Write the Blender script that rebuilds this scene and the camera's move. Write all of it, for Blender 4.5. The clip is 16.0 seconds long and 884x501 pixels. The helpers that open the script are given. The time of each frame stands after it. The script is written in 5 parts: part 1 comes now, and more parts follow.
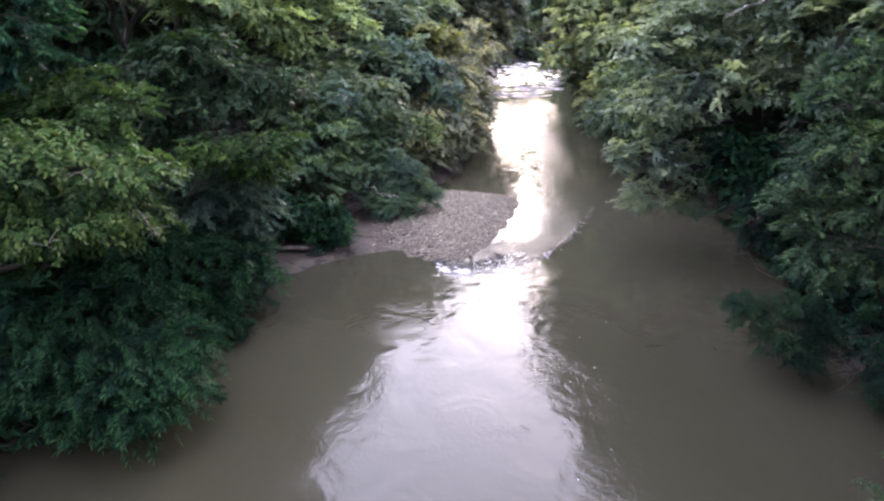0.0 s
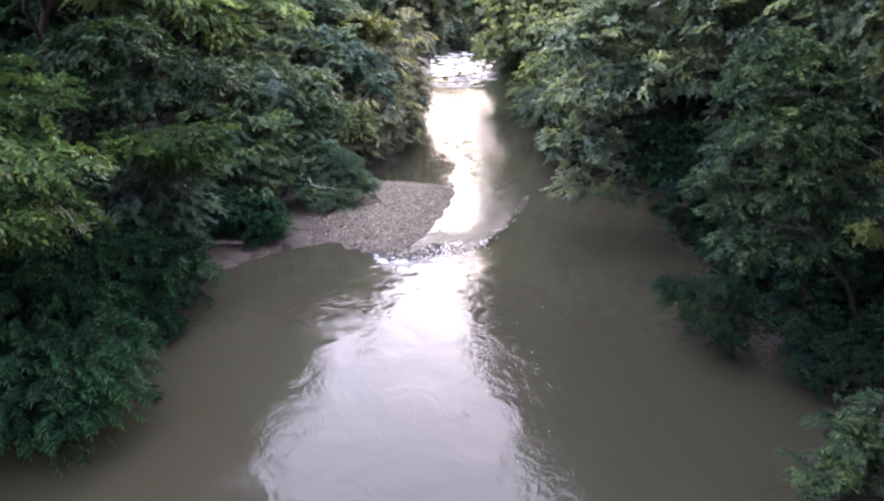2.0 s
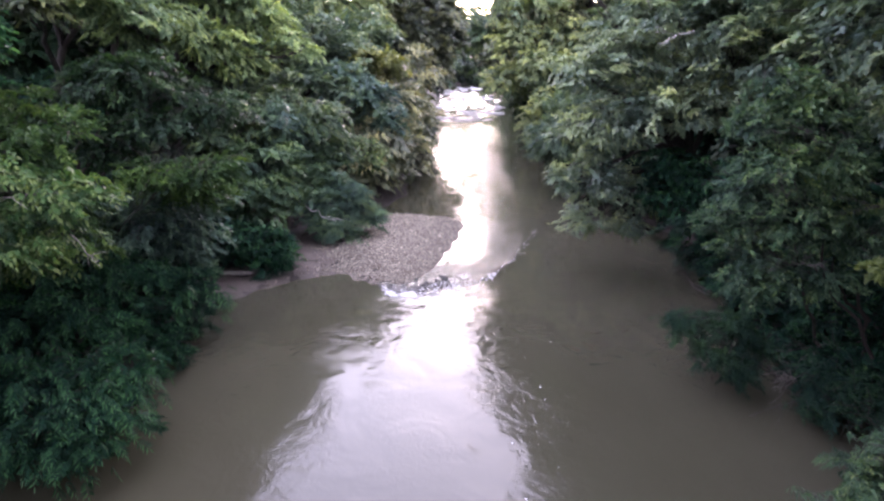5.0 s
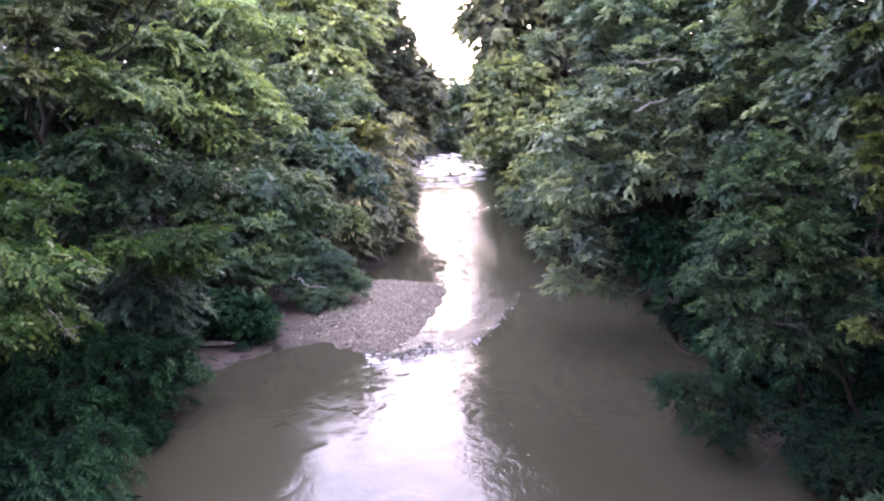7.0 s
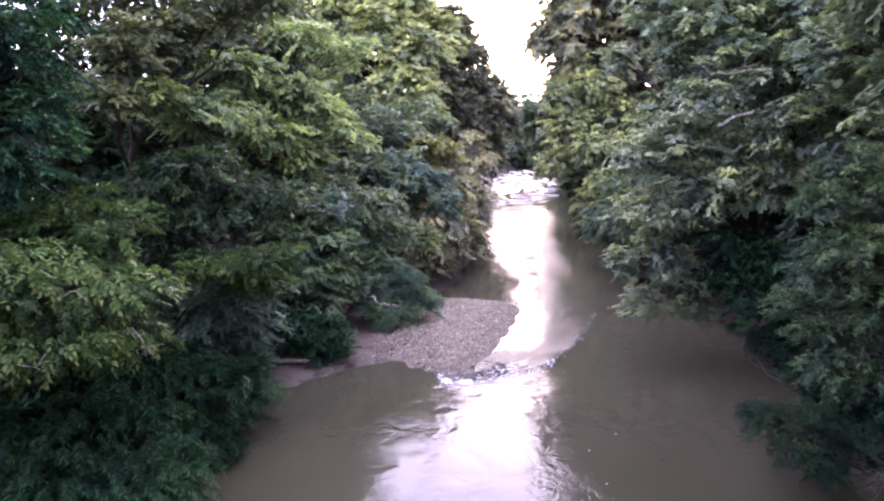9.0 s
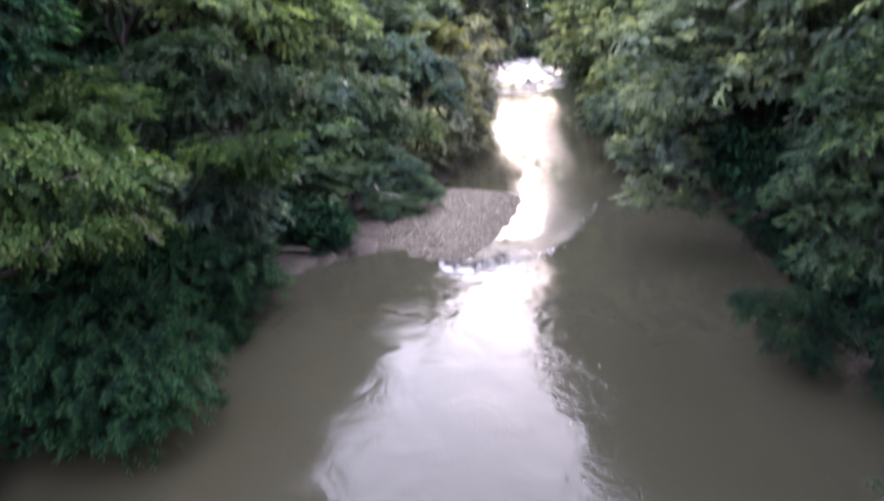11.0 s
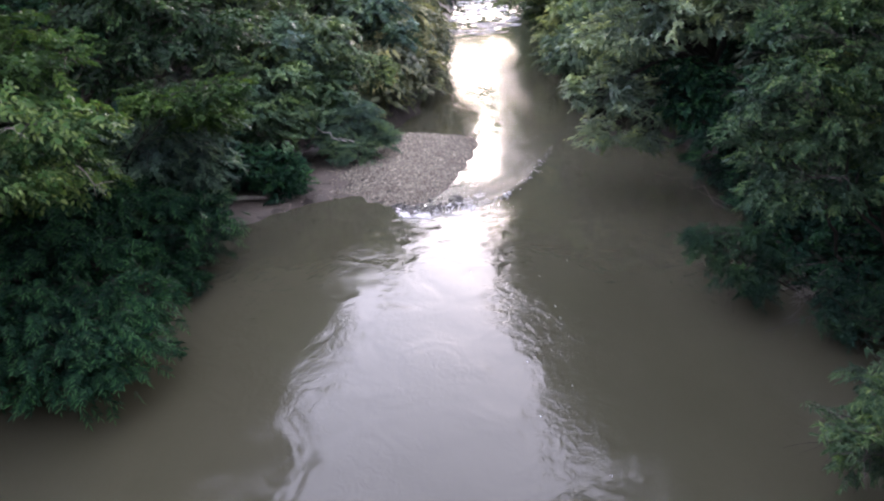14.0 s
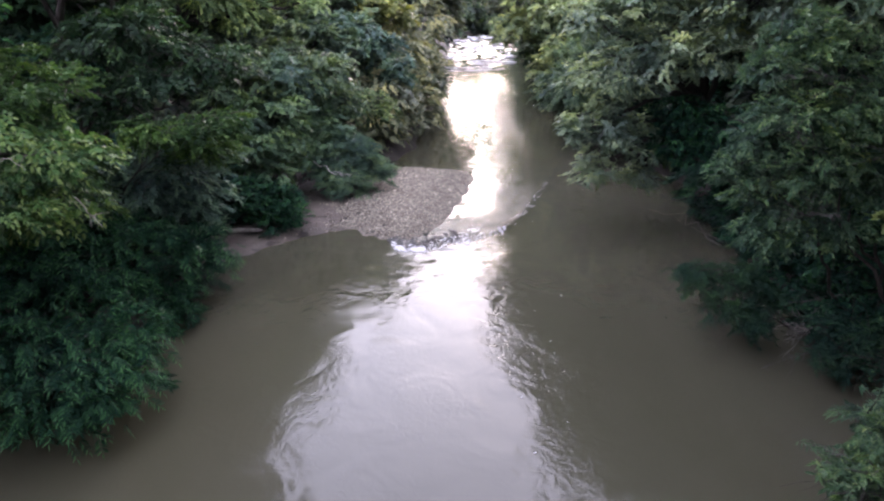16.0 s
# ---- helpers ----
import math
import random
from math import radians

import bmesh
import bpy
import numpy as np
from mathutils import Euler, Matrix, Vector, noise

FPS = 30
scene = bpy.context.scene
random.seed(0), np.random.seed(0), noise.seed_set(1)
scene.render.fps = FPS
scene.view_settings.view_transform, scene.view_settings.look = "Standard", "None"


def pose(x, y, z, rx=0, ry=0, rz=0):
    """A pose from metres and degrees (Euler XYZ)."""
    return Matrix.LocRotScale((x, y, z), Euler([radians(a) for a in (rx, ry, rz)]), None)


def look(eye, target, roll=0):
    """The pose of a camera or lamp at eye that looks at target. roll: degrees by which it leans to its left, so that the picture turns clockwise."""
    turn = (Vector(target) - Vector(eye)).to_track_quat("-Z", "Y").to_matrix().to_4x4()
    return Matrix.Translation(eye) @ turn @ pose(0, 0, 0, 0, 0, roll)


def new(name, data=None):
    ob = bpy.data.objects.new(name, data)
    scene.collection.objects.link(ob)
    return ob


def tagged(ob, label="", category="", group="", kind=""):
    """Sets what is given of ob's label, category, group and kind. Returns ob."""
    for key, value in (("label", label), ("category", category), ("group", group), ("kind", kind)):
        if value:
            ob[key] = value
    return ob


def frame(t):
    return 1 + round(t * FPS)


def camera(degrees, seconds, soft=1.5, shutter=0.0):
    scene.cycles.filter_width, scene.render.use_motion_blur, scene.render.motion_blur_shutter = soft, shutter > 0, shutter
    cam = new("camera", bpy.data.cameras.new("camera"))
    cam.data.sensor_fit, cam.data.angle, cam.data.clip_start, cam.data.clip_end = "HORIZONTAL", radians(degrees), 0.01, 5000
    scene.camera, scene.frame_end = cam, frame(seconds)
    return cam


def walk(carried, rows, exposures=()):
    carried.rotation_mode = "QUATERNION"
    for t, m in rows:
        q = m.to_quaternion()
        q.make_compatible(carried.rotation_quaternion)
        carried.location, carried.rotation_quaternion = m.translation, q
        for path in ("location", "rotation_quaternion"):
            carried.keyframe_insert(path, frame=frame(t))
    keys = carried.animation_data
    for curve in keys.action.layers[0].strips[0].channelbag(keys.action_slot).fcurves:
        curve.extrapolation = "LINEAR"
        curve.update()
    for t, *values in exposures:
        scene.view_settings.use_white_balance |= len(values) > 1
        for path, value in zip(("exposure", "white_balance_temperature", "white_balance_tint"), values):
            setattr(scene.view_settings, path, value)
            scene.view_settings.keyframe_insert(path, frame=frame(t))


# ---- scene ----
cam = camera(64.24, 16.0, soft=2.3, shutter=1.0)
PATH = [
    (0, pose(-0.000, -0.000, 7.000, 71.70, 0.00, -0.00)),
    (0.1, pose(-0.000, -0.005, 7.005, 71.73, 0.21, -0.32)),
    (0.2, pose(-0.000, -0.011, 7.011, 70.99, 0.43, -0.86)),
    (0.3, pose(-0.000, -0.016, 7.016, 70.87, 0.64, -1.55)),
    (0.4, pose(-0.000, -0.021, 7.021, 70.61, 0.86, -2.38)),
    (0.5, pose(-0.000, -0.027, 7.027, 70.70, 1.07, -2.92)),
    (0.6, pose(0.005, -0.032, 7.021, 70.61, 1.09, -3.54)),
    (0.7, pose(0.011, -0.036, 7.016, 70.87, 1.10, -3.72)),
    (0.8, pose(0.016, -0.041, 7.011, 70.99, 1.11, -4.26)),
    (0.9, pose(0.022, -0.046, 7.006, 70.97, 1.12, -4.74)),
    (1, pose(0.027, -0.051, 7.000, 70.95, 1.13, -4.99)),
    (1.5, pose(0.022, -0.036, 6.995, 70.84, 0.54, -5.50)),
    (2, pose(0.013, -0.059, 7.001, 70.97, -0.28, -5.22)),
    (2.5, pose(-0.009, -0.067, 7.005, 71.40, -0.69, -5.43)),
    (3, pose(-0.003, -0.052, 6.994, 71.28, -1.19, -5.41)),
    (5.5, pose(-0.031, -0.058, 7.023, 75.82, -0.53, -4.43)),
    (6, pose(-0.028, -0.036, 7.056, 78.95, -0.47, -4.41)),
    (6.5, pose(-0.039, -0.038, 7.052, 78.82, -0.38, -5.61)),
    (7, pose(-0.015, -0.041, 7.051, 78.83, 0.03, -6.06)),
    (7.5, pose(-0.005, -0.015, 7.062, 79.81, -1.63, -6.75)),
    (7.6, pose(-0.014, 0.008, 7.070, 79.86, -1.63, -6.28)),
    (7.7, pose(-0.024, 0.030, 7.077, 80.21, -1.63, -5.49)),
    (7.8, pose(-0.033, 0.052, 7.085, 80.43, -1.64, -3.63)),
    (7.9, pose(-0.042, 0.074, 7.092, 82.08, -1.64, -4.06)),
    (8, pose(-0.051, 0.096, 7.100, 84.77, -1.64, -3.29)),
    (8.1, pose(-0.052, 0.127, 7.093, 85.42, -1.09, -3.19)),
    (8.2, pose(-0.054, 0.157, 7.087, 85.21, -0.54, -2.20)),
    (8.3, pose(-0.055, 0.187, 7.080, 84.02, 0.01, -2.09)),
    (8.4, pose(-0.056, 0.217, 7.074, 83.37, 0.56, -1.66)),
    (8.5, pose(-0.057, 0.247, 7.067, 82.72, 1.11, -1.39)),
    (8.6, pose(-0.053, 0.243, 7.064, 80.76, 1.09, -0.87)),
    (8.7, pose(-0.049, 0.239, 7.061, 80.29, 1.08, -0.53)),
    (11, pose(0.043, 0.143, 6.988, 71.53, 0.79, 0.07)),
    (11.5, pose(0.051, 0.157, 6.978, 65.59, 1.15, 0.36)),
    (12, pose(0.087, 0.138, 6.972, 61.99, 1.49, -0.84)),
    (12.5, pose(0.086, 0.137, 6.967, 61.37, 1.65, -1.02)),
    (13, pose(0.077, 0.124, 6.955, 63.19, 0.48, -1.25)),
    (13.1, pose(0.077, 0.114, 6.949, 64.04, 0.72, -2.52)),
    (13.2, pose(0.076, 0.104, 6.944, 64.75, 0.96, -3.30)),
    (13.3, pose(0.076, 0.095, 6.939, 65.73, 1.21, -3.94)),
    (13.4, pose(0.075, 0.085, 6.933, 65.61, 1.45, -3.94)),
    (13.5, pose(0.075, 0.075, 6.928, 67.96, 1.69, -5.16)),
    (13.6, pose(0.083, 0.085, 6.942, 68.68, 1.56, -5.08)),
    (13.7, pose(0.092, 0.096, 6.956, 69.21, 1.44, -4.57)),
    (13.8, pose(0.100, 0.107, 6.970, 69.30, 1.31, -4.50)),
    (13.9, pose(0.109, 0.117, 6.984, 67.71, 1.18, -3.71)),
    (14, pose(0.118, 0.128, 6.998, 66.97, 1.06, -3.50)),
    (14.5, pose(0.096, 0.120, 7.002, 68.94, 0.68, -3.39)),
    (15, pose(0.078, 0.106, 6.980, 69.17, 0.82, -3.24)),
    (15.5, pose(0.092, 0.108, 6.993, 69.83, 0.34, -3.85)),
    (16, pose(0.107, 0.116, 7.001, 69.74, 0.43, -3.73)),
]
EXPOSURES = [(0, 2.88, 6240, 28), (3, 2.9, 6240, 29), (5.5, 3.0, 6150, 36), (6.5, 3.12, 6100, 39), (8, 3.18, 6100, 44), (8.7, 3.07, 6100, 48),
             (11, 2.96, 6250, 28), (12.5, 2.73, 6350, 20), (14, 2.76, 6280, 24), (16, 2.78, 6280, 26)]
walk(cam, PATH, EXPOSURES)

# ---- light ----
SUN_EL, SUN_AZ = 13.0, 15.0  # degrees above the horizon, and east of +y
world = bpy.data.worlds.new("hazy_evening_sky")
scene.world = world
world.use_nodes = True
wn, wl = world.node_tree.nodes, world.node_tree.links
sky = wn.new("ShaderNodeTexSky")
sky.sky_type, sky.sun_disc = "NISHITA", False
sky.sun_elevation, sky.sun_rotation = radians(SUN_EL), radians(SUN_AZ)
sky.air_density, sky.dust_density, sky.ozone_density = 1.0, 1.5, 1.5
veil = wn.new("ShaderNodeMix")  # thin, even cloud in front of the blue
veil.data_type = "RGBA"
veil.inputs[0].default_value = 0.5
veil.inputs[7].default_value = (10.4, 10.5, 12.0, 1)
wl.new(sky.outputs[0], veil.inputs[6])
wl.new(veil.outputs[2], wn["Background"].inputs[0])
wn["Background"].inputs[1].default_value = 0.15
sun = new("sun", bpy.data.lights.new("sun", "SUN"))
sun.data.energy, sun.data.angle, sun.data.color = 1.0, radians(10), (1.0, 0.94, 0.86)
sun.matrix_world = look((12, 120, 40), (12 - 120 * math.tan(radians(SUN_AZ)), 0, 40 - 120 * math.tan(radians(SUN_EL))))


# ---- materials ----
def material(name, rough=0.6, spec=0.5, ior=1.5):
    m = bpy.data.materials.new(name)
    m.use_nodes = True
    n, l = m.node_tree.nodes, m.node_tree.links
    b = n["Principled BSDF"]
    b.inputs["Roughness"].default_value, b.inputs["IOR"].default_value = rough, ior
    b.inputs["Specular IOR Level"].default_value = spec
    return m, n, l, b


def ramp(n, l, source, stops):
    r = n.new("ShaderNodeValToRGB")
    while len(r.color_ramp.elements) < len(stops):
        r.color_ramp.elements.new(0.5)
    for e, (p, c) in zip(r.color_ramp.elements, stops):
        e.position, e.color = p, (*c, 1)
    l.new(source, r.inputs[0])
    return r.outputs[0]


def noise_of(n, l, scale, detail=3.0, rough=0.55, stretch=None, distortion=0.0):
    co = n.new("ShaderNodeTexCoord")
    t = n.new("ShaderNodeTexNoise")
    t.inputs["Scale"].default_value, t.inputs["Detail"].default_value = scale, detail
    t.inputs["Roughness"].default_value, t.inputs["Distortion"].default_value = rough, distortion
    if stretch:
        mp = n.new("ShaderNodeMapping")
        mp.inputs["Scale"].default_value = stretch
        l.new(co.outputs["Object"], mp.inputs[0])
        l.new(mp.outputs[0], t.inputs["Vector"])
    else:
        l.new(co.outputs["Object"], t.inputs["Vector"])
    return t.outputs["Fac"]


def mixed(n, l, a, b, fac, mode="MIX"):
    m = n.new("ShaderNodeMix")
    m.data_type, m.blend_type = "RGBA", mode
    for socket, v in ((m.inputs[0], fac), (m.inputs[6], a), (m.inputs[7], b)):
        if isinstance(v, (int, float)):
            socket.default_value = v
        elif isinstance(v, tuple):
            socket.default_value = (*v, 1)
        else:
            l.new(v, socket)
    return m.outputs[2]


def bumped(n, l, b, height, distance, strength=1.0, below=None):
    k = n.new("ShaderNodeBump")
    k.inputs["Strength"].default_value, k.inputs["Distance"].default_value = strength, distance
    l.new(height, k.inputs["Height"])
    if below:
        l.new(below, k.inputs["Normal"])
    if b:
        l.new(k.outputs[0], b.inputs["Normal"])
    return k.outputs[0]


def leaf_material(name, dark, mid, light, rough=0.55, spec=0.16, through_light=0.27):
    """Leaves: near-even blades, boughs of their own tone with painted light, random patches, light shining through."""
    m, n, l, b = material(name, rough, spec)
    g = n.new("ShaderNodeNewGeometry")
    low, high = tuple(0.45 * c + 0.55 * d for c, d in zip(dark, mid)), tuple(0.5 * c + 0.5 * d for c, d in zip(light, mid))
    each = ramp(n, l, g.outputs["Random Per Island"], [(0.0, low), (0.5, mid), (0.92, high), (1.0, light)])
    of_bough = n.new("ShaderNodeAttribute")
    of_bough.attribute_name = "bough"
    # bough tone carries painted light: pale tops and tips, dark crown insides
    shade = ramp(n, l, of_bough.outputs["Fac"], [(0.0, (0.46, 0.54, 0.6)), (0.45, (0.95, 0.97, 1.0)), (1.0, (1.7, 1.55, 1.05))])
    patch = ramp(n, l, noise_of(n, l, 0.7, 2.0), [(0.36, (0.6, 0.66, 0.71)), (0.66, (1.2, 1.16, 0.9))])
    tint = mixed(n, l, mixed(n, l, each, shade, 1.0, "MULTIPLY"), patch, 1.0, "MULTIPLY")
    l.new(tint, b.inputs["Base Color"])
    t = n.new("ShaderNodeBsdfTranslucent")
    l.new(mixed(n, l, tint, (1.35, 1.35, 0.8), 1.0, "MULTIPLY"), t.inputs[0])
    s = n.new("ShaderNodeMixShader")
    s.inputs[0].default_value = through_light
    l.new(b.outputs[0], s.inputs[1]), l.new(t.outputs[0], s.inputs[2])
    l.new(s.outputs[0], n["Material Output"].inputs[0])
    return m


LEAF_YELLOW = leaf_material("leaf_yellow_green", (0.0105, 0.0343, 0.0125), (0.0314, 0.0726, 0.0267), (0.12, 0.161, 0.0706), spec=0.1)
LEAF_LIGHT = leaf_material("leaf_light_green", (0.115, 0.155, 0.0862), (0.23, 0.282, 0.149), (0.368, 0.408, 0.213))
LEAF_OLIVE = leaf_material("leaf_olive_green", (0.0213, 0.0459, 0.0255), (0.0663, 0.109, 0.0561), (0.157, 0.2, 0.0892))
LEAF_GREEN = leaf_material("leaf_mid_green", (0.027, 0.055, 0.038), (0.07, 0.112, 0.072), (0.15, 0.192, 0.118))
LEAF_SHRUB = leaf_material("leaf_shrub_green", (0.0275, 0.0612, 0.0375), (0.0661, 0.12, 0.0706), (0.124, 0.177, 0.0991))
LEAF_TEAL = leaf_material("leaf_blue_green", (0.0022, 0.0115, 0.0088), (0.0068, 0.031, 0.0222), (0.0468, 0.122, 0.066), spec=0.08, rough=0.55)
LEAF_GREY = leaf_material("leaf_grey_green", (0.0665, 0.111, 0.0746), (0.169, 0.23, 0.161), (0.302, 0.363, 0.252), rough=0.4, spec=0.34)
LEAF_WILLOW = leaf_material("leaf_willow_green", (0.0199, 0.0511, 0.0319), (0.0557, 0.112, 0.0684), (0.156, 0.221, 0.125), rough=0.45, spec=0.22)
# brown olive, lightened to take in glare from the bright sky gap
LEAF_BROWN = leaf_material("leaf_brown_olive", (0.082, 0.095, 0.068), (0.162, 0.178, 0.122), (0.28, 0.275, 0.165))
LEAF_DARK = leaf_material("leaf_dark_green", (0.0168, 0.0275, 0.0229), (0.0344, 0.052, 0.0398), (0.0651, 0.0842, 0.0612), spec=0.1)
# green darkened for plants in deep shade; the shade sits in the colour
LEAF_SHADED = leaf_material("leaf_shaded_green", (0.00384, 0.0134, 0.0072), (0.0125, 0.0326, 0.0163), (0.0384, 0.0696, 0.0312), spec=0.1)
LEAF_TURNING = leaf_material("leaf_turning_yellow", (0.05, 0.075, 0.022), (0.11, 0.145, 0.045), (0.2, 0.23, 0.08))
LEAF_DULL = leaf_material("leaf_dull_olive", (0.0267, 0.0375, 0.0214), (0.0624, 0.0822, 0.0428), (0.125, 0.147, 0.0759))
LEAF_GOLD = leaf_material("leaf_golden_olive", (0.0575, 0.105, 0.0507), (0.156, 0.229, 0.108), (0.364, 0.448, 0.212))
LEAF_BLUE = leaf_material("leaf_pale_blue_green", (0.03, 0.064, 0.052), (0.068, 0.12, 0.098), (0.13, 0.2, 0.155))
LEAF_FRESH = leaf_material("leaf_fresh_green", (0.00881, 0.0279, 0.0104), (0.0276, 0.062, 0.0207), (0.0718, 0.118, 0.0433), spec=0.1)
LEAF_BRASS = leaf_material("leaf_brass_olive", (0.06, 0.075, 0.025), (0.14, 0.155, 0.05), (0.24, 0.25, 0.09))
# pale grey haze beside the bright sky is put into this leaf colour
LEAF_HAZED = leaf_material("leaf_hazed_olive", (0.05, 0.062, 0.05), (0.1, 0.115, 0.09), (0.17, 0.19, 0.14))
LEAF_ASH = leaf_material("leaf_dark_grey_green", (0.0594, 0.106, 0.0739), (0.145, 0.211, 0.147), (0.29, 0.356, 0.244), rough=0.45, spec=0.28)
LEAF_WATERSIDE = leaf_material("leaf_waterside_green", (0.00778, 0.0245, 0.0178), (0.0194, 0.054, 0.0376), (0.0551, 0.108, 0.0616), spec=0.1)


def bark_material(name, dark, light):
    m, n, l, b = material(name, 0.85, 0.2)
    f = noise_of(n, l, 9.0, 5.0, stretch=(1, 1, 0.25))
    l.new(ramp(n, l, f, [(0.3, dark), (0.7, light)]), b.inputs["Base Color"])
    bumped(n, l, b, f, 0.02)
    return m


BARK = bark_material("bark", (0.014, 0.012, 0.01), (0.042, 0.036, 0.029))
PALE_WOOD = bark_material("bleached_twig", (0.3, 0.28, 0.25), (0.52, 0.5, 0.46))
WET_WOOD = bark_material("wet_wood", (0.03, 0.027, 0.024), (0.075, 0.068, 0.06))
GREY_WOOD = bark_material("grey_wood", (0.06, 0.054, 0.048), (0.15, 0.138, 0.122))
DEADWOOD = bark_material("dead_wood", (0.11, 0.098, 0.085), (0.27, 0.245, 0.215))

m, n, l, b = material("silty_water", 0.045, 0.5, 1.333)
WATER = m
f = noise_of(n, l, 0.25, 4.0, stretch=(1, 0.5, 1))
l.new(ramp(n, l, f, [(0.3, (0.037, 0.0365, 0.0235)), (0.7, (0.048, 0.047, 0.0317))]), b.inputs["Base Color"])
long_waves = bumped(n, l, None, noise_of(n, l, 0.9, 2.0, 0.5, (1, 0.8, 1), 0.9), 0.019)
patches = ramp(n, l, noise_of(n, l, 0.55, 2.0, 0.5, (1, 0.45, 1), 0.6), [(0.43, (0.14, 0.14, 0.14)), (0.64, (1, 1, 1))])
ripples = n.new("ShaderNodeMath")
ripples.operation = "MULTIPLY"
l.new(noise_of(n, l, 4.5, 3.0, 0.55, (1, 0.75, 1), 1.6), ripples.inputs[0]), l.new(patches, ripples.inputs[1])
east = n.new("ShaderNodeMapRange")  # the slack water on the west side is smoother
east.inputs["From Min"].default_value, east.inputs["From Max"].default_value, east.inputs["To Min"].default_value = -2.5, 1.2, 0.75
where = n.new("ShaderNodeSeparateXYZ")
l.new(n.new("ShaderNodeTexCoord").outputs["Object"], where.inputs[0]), l.new(where.outputs["X"], east.inputs["Value"])
weighed = n.new("ShaderNodeMath")
weighed.operation = "MULTIPLY"
l.new(ripples.outputs[0], weighed.inputs[0]), l.new(east.outputs[0], weighed.inputs[1])
swell = bumped(n, l, None, weighed.outputs[0], 0.009, 1.0, long_waves)
ripple = n.new("ShaderNodeAttribute")
ripple.attribute_name = "ripple"
fine = n.new("ShaderNodeMath")
fine.operation = "MULTIPLY"
l.new(noise_of(n, l, 9.0, 3.0, 0.6, (0.55, 1, 1), 0.8), fine.inputs[0]), l.new(ripple.outputs["Fac"], fine.inputs[1])
bumped(n, l, b, fine.outputs[0], 0.055, 1.0, swell)
gloss = n.new("ShaderNodeMapRange")
gloss.inputs["To Min"].default_value, gloss.inputs["To Max"].default_value = 0.085, 0.24
l.new(ripple.outputs["Fac"], gloss.inputs["Value"]), l.new(gloss.outputs[0], b.inputs["Roughness"])

m, n, l, b = material("river_bank_earth", 0.9, 0.3)
EARTH = m
f = noise_of(n, l, 0.8, 6.0, 0.65)
l.new(ramp(n, l, f, [(0.25, (0.015, 0.0125, 0.01)), (0.5, (0.03, 0.025, 0.02)), (0.8, (0.062, 0.051, 0.042))]), b.inputs["Base Color"])
bumped(n, l, b, noise_of(n, l, 7.0, 6.0, 0.65), 0.06)

m, n, l, b = material("river_silt", 0.7, 0.4)
MUD = m
f = noise_of(n, l, 1.6, 6.0, 0.65)
l.new(ramp(n, l, f, [(0.3, (0.038, 0.03, 0.023)), (0.55, (0.066, 0.053, 0.042)), (0.75, (0.1, 0.082, 0.066))]), b.inputs["Base Color"])
bumped(n, l, b, noise_of(n, l, 9.0, 5.0, 0.6), 0.03)

m, n, l, b = material("river_stone", 0.75, 0.35)
STONE = m
oi = n.new("ShaderNodeObjectInfo")
g = n.new("ShaderNodeNewGeometry")
mix = n.new("ShaderNodeMath")
mix.operation = "FRACT"
add = n.new("ShaderNodeMath")
add.operation = "ADD"
l.new(oi.outputs["Random"], add.inputs[0]), l.new(g.outputs["Random Per Island"], add.inputs[1])
l.new(add.outputs[0], mix.inputs[0])
col = ramp(n, l, mix.outputs[0], [(0.0, (0.05, 0.042, 0.032)), (0.4, (0.13, 0.111, 0.086)), (0.75, (0.225, 0.197, 0.157)), (1.0, (0.42, 0.38, 0.315))])
l.new(mixed(n, l, col, ramp(n, l, noise_of(n, l, 14.0, 4.0), [(0.3, (0.75, 0.74, 0.72)), (0.7, (1.1, 1.08, 1.05))]), 1.0, "MULTIPLY"), b.inputs["Base Color"])

m, n, l, b = material("wet_river_stone", 0.22, 0.5)
WET_STONE = m
oi = n.new("ShaderNodeObjectInfo")
l.new(ramp(n, l, oi.outputs["Random"], [(0.0, (0.02, 0.02, 0.021)), (0.6, (0.045, 0.043, 0.043)), (1.0, (0.09, 0.084, 0.08))]), b.inputs["Base Color"])
bumped(n, l, b, noise_of(n, l, 18.0, 3.0), 0.02)

m, n, l, b = material("bar_gravel", 0.85, 0.3)
GRAVEL = m
v = n.new("ShaderNodeTexVoronoi")
v.inputs["Scale"].default_value = 22.0
co = n.new("ShaderNodeTexCoord")
l.new(co.outputs["Object"], v.inputs["Vector"])
sep = n.new("ShaderNodeSeparateColor")
l.new(v.outputs["Color"], sep.inputs[0])
l.new(ramp(n, l, sep.outputs[0], [(0.0, (0.04, 0.034, 0.025)), (0.6, (0.11, 0.096, 0.073)), (1.0, (0.24, 0.215, 0.17))]), b.inputs["Base Color"])
bumped(n, l, b, v.outputs["Distance"], 0.05)


# ---- mesh helpers ----
def mesh_of(name, verts, faces, mat, smooth=False):
    """A mesh from arrays; faces all of one size."""
    verts, faces = np.asarray(verts, np.float32), np.asarray(faces, np.int32)
    me = bpy.data.meshes.new(name)
    k = faces.shape[1]
    me.vertices.add(len(verts)), me.loops.add(faces.size), me.polygons.add(len(faces))
    me.vertices.foreach_set("co", verts.ravel())
    me.loops.foreach_set("vertex_index", faces.ravel())
    me.polygons.foreach_set("loop_start", np.arange(0, faces.size, k, dtype=np.int32))
    me.polygons.foreach_set("use_smooth", np.full(len(faces), smooth))
    me.materials.append(mat)
    me.update(calc_edges=True)
    return me


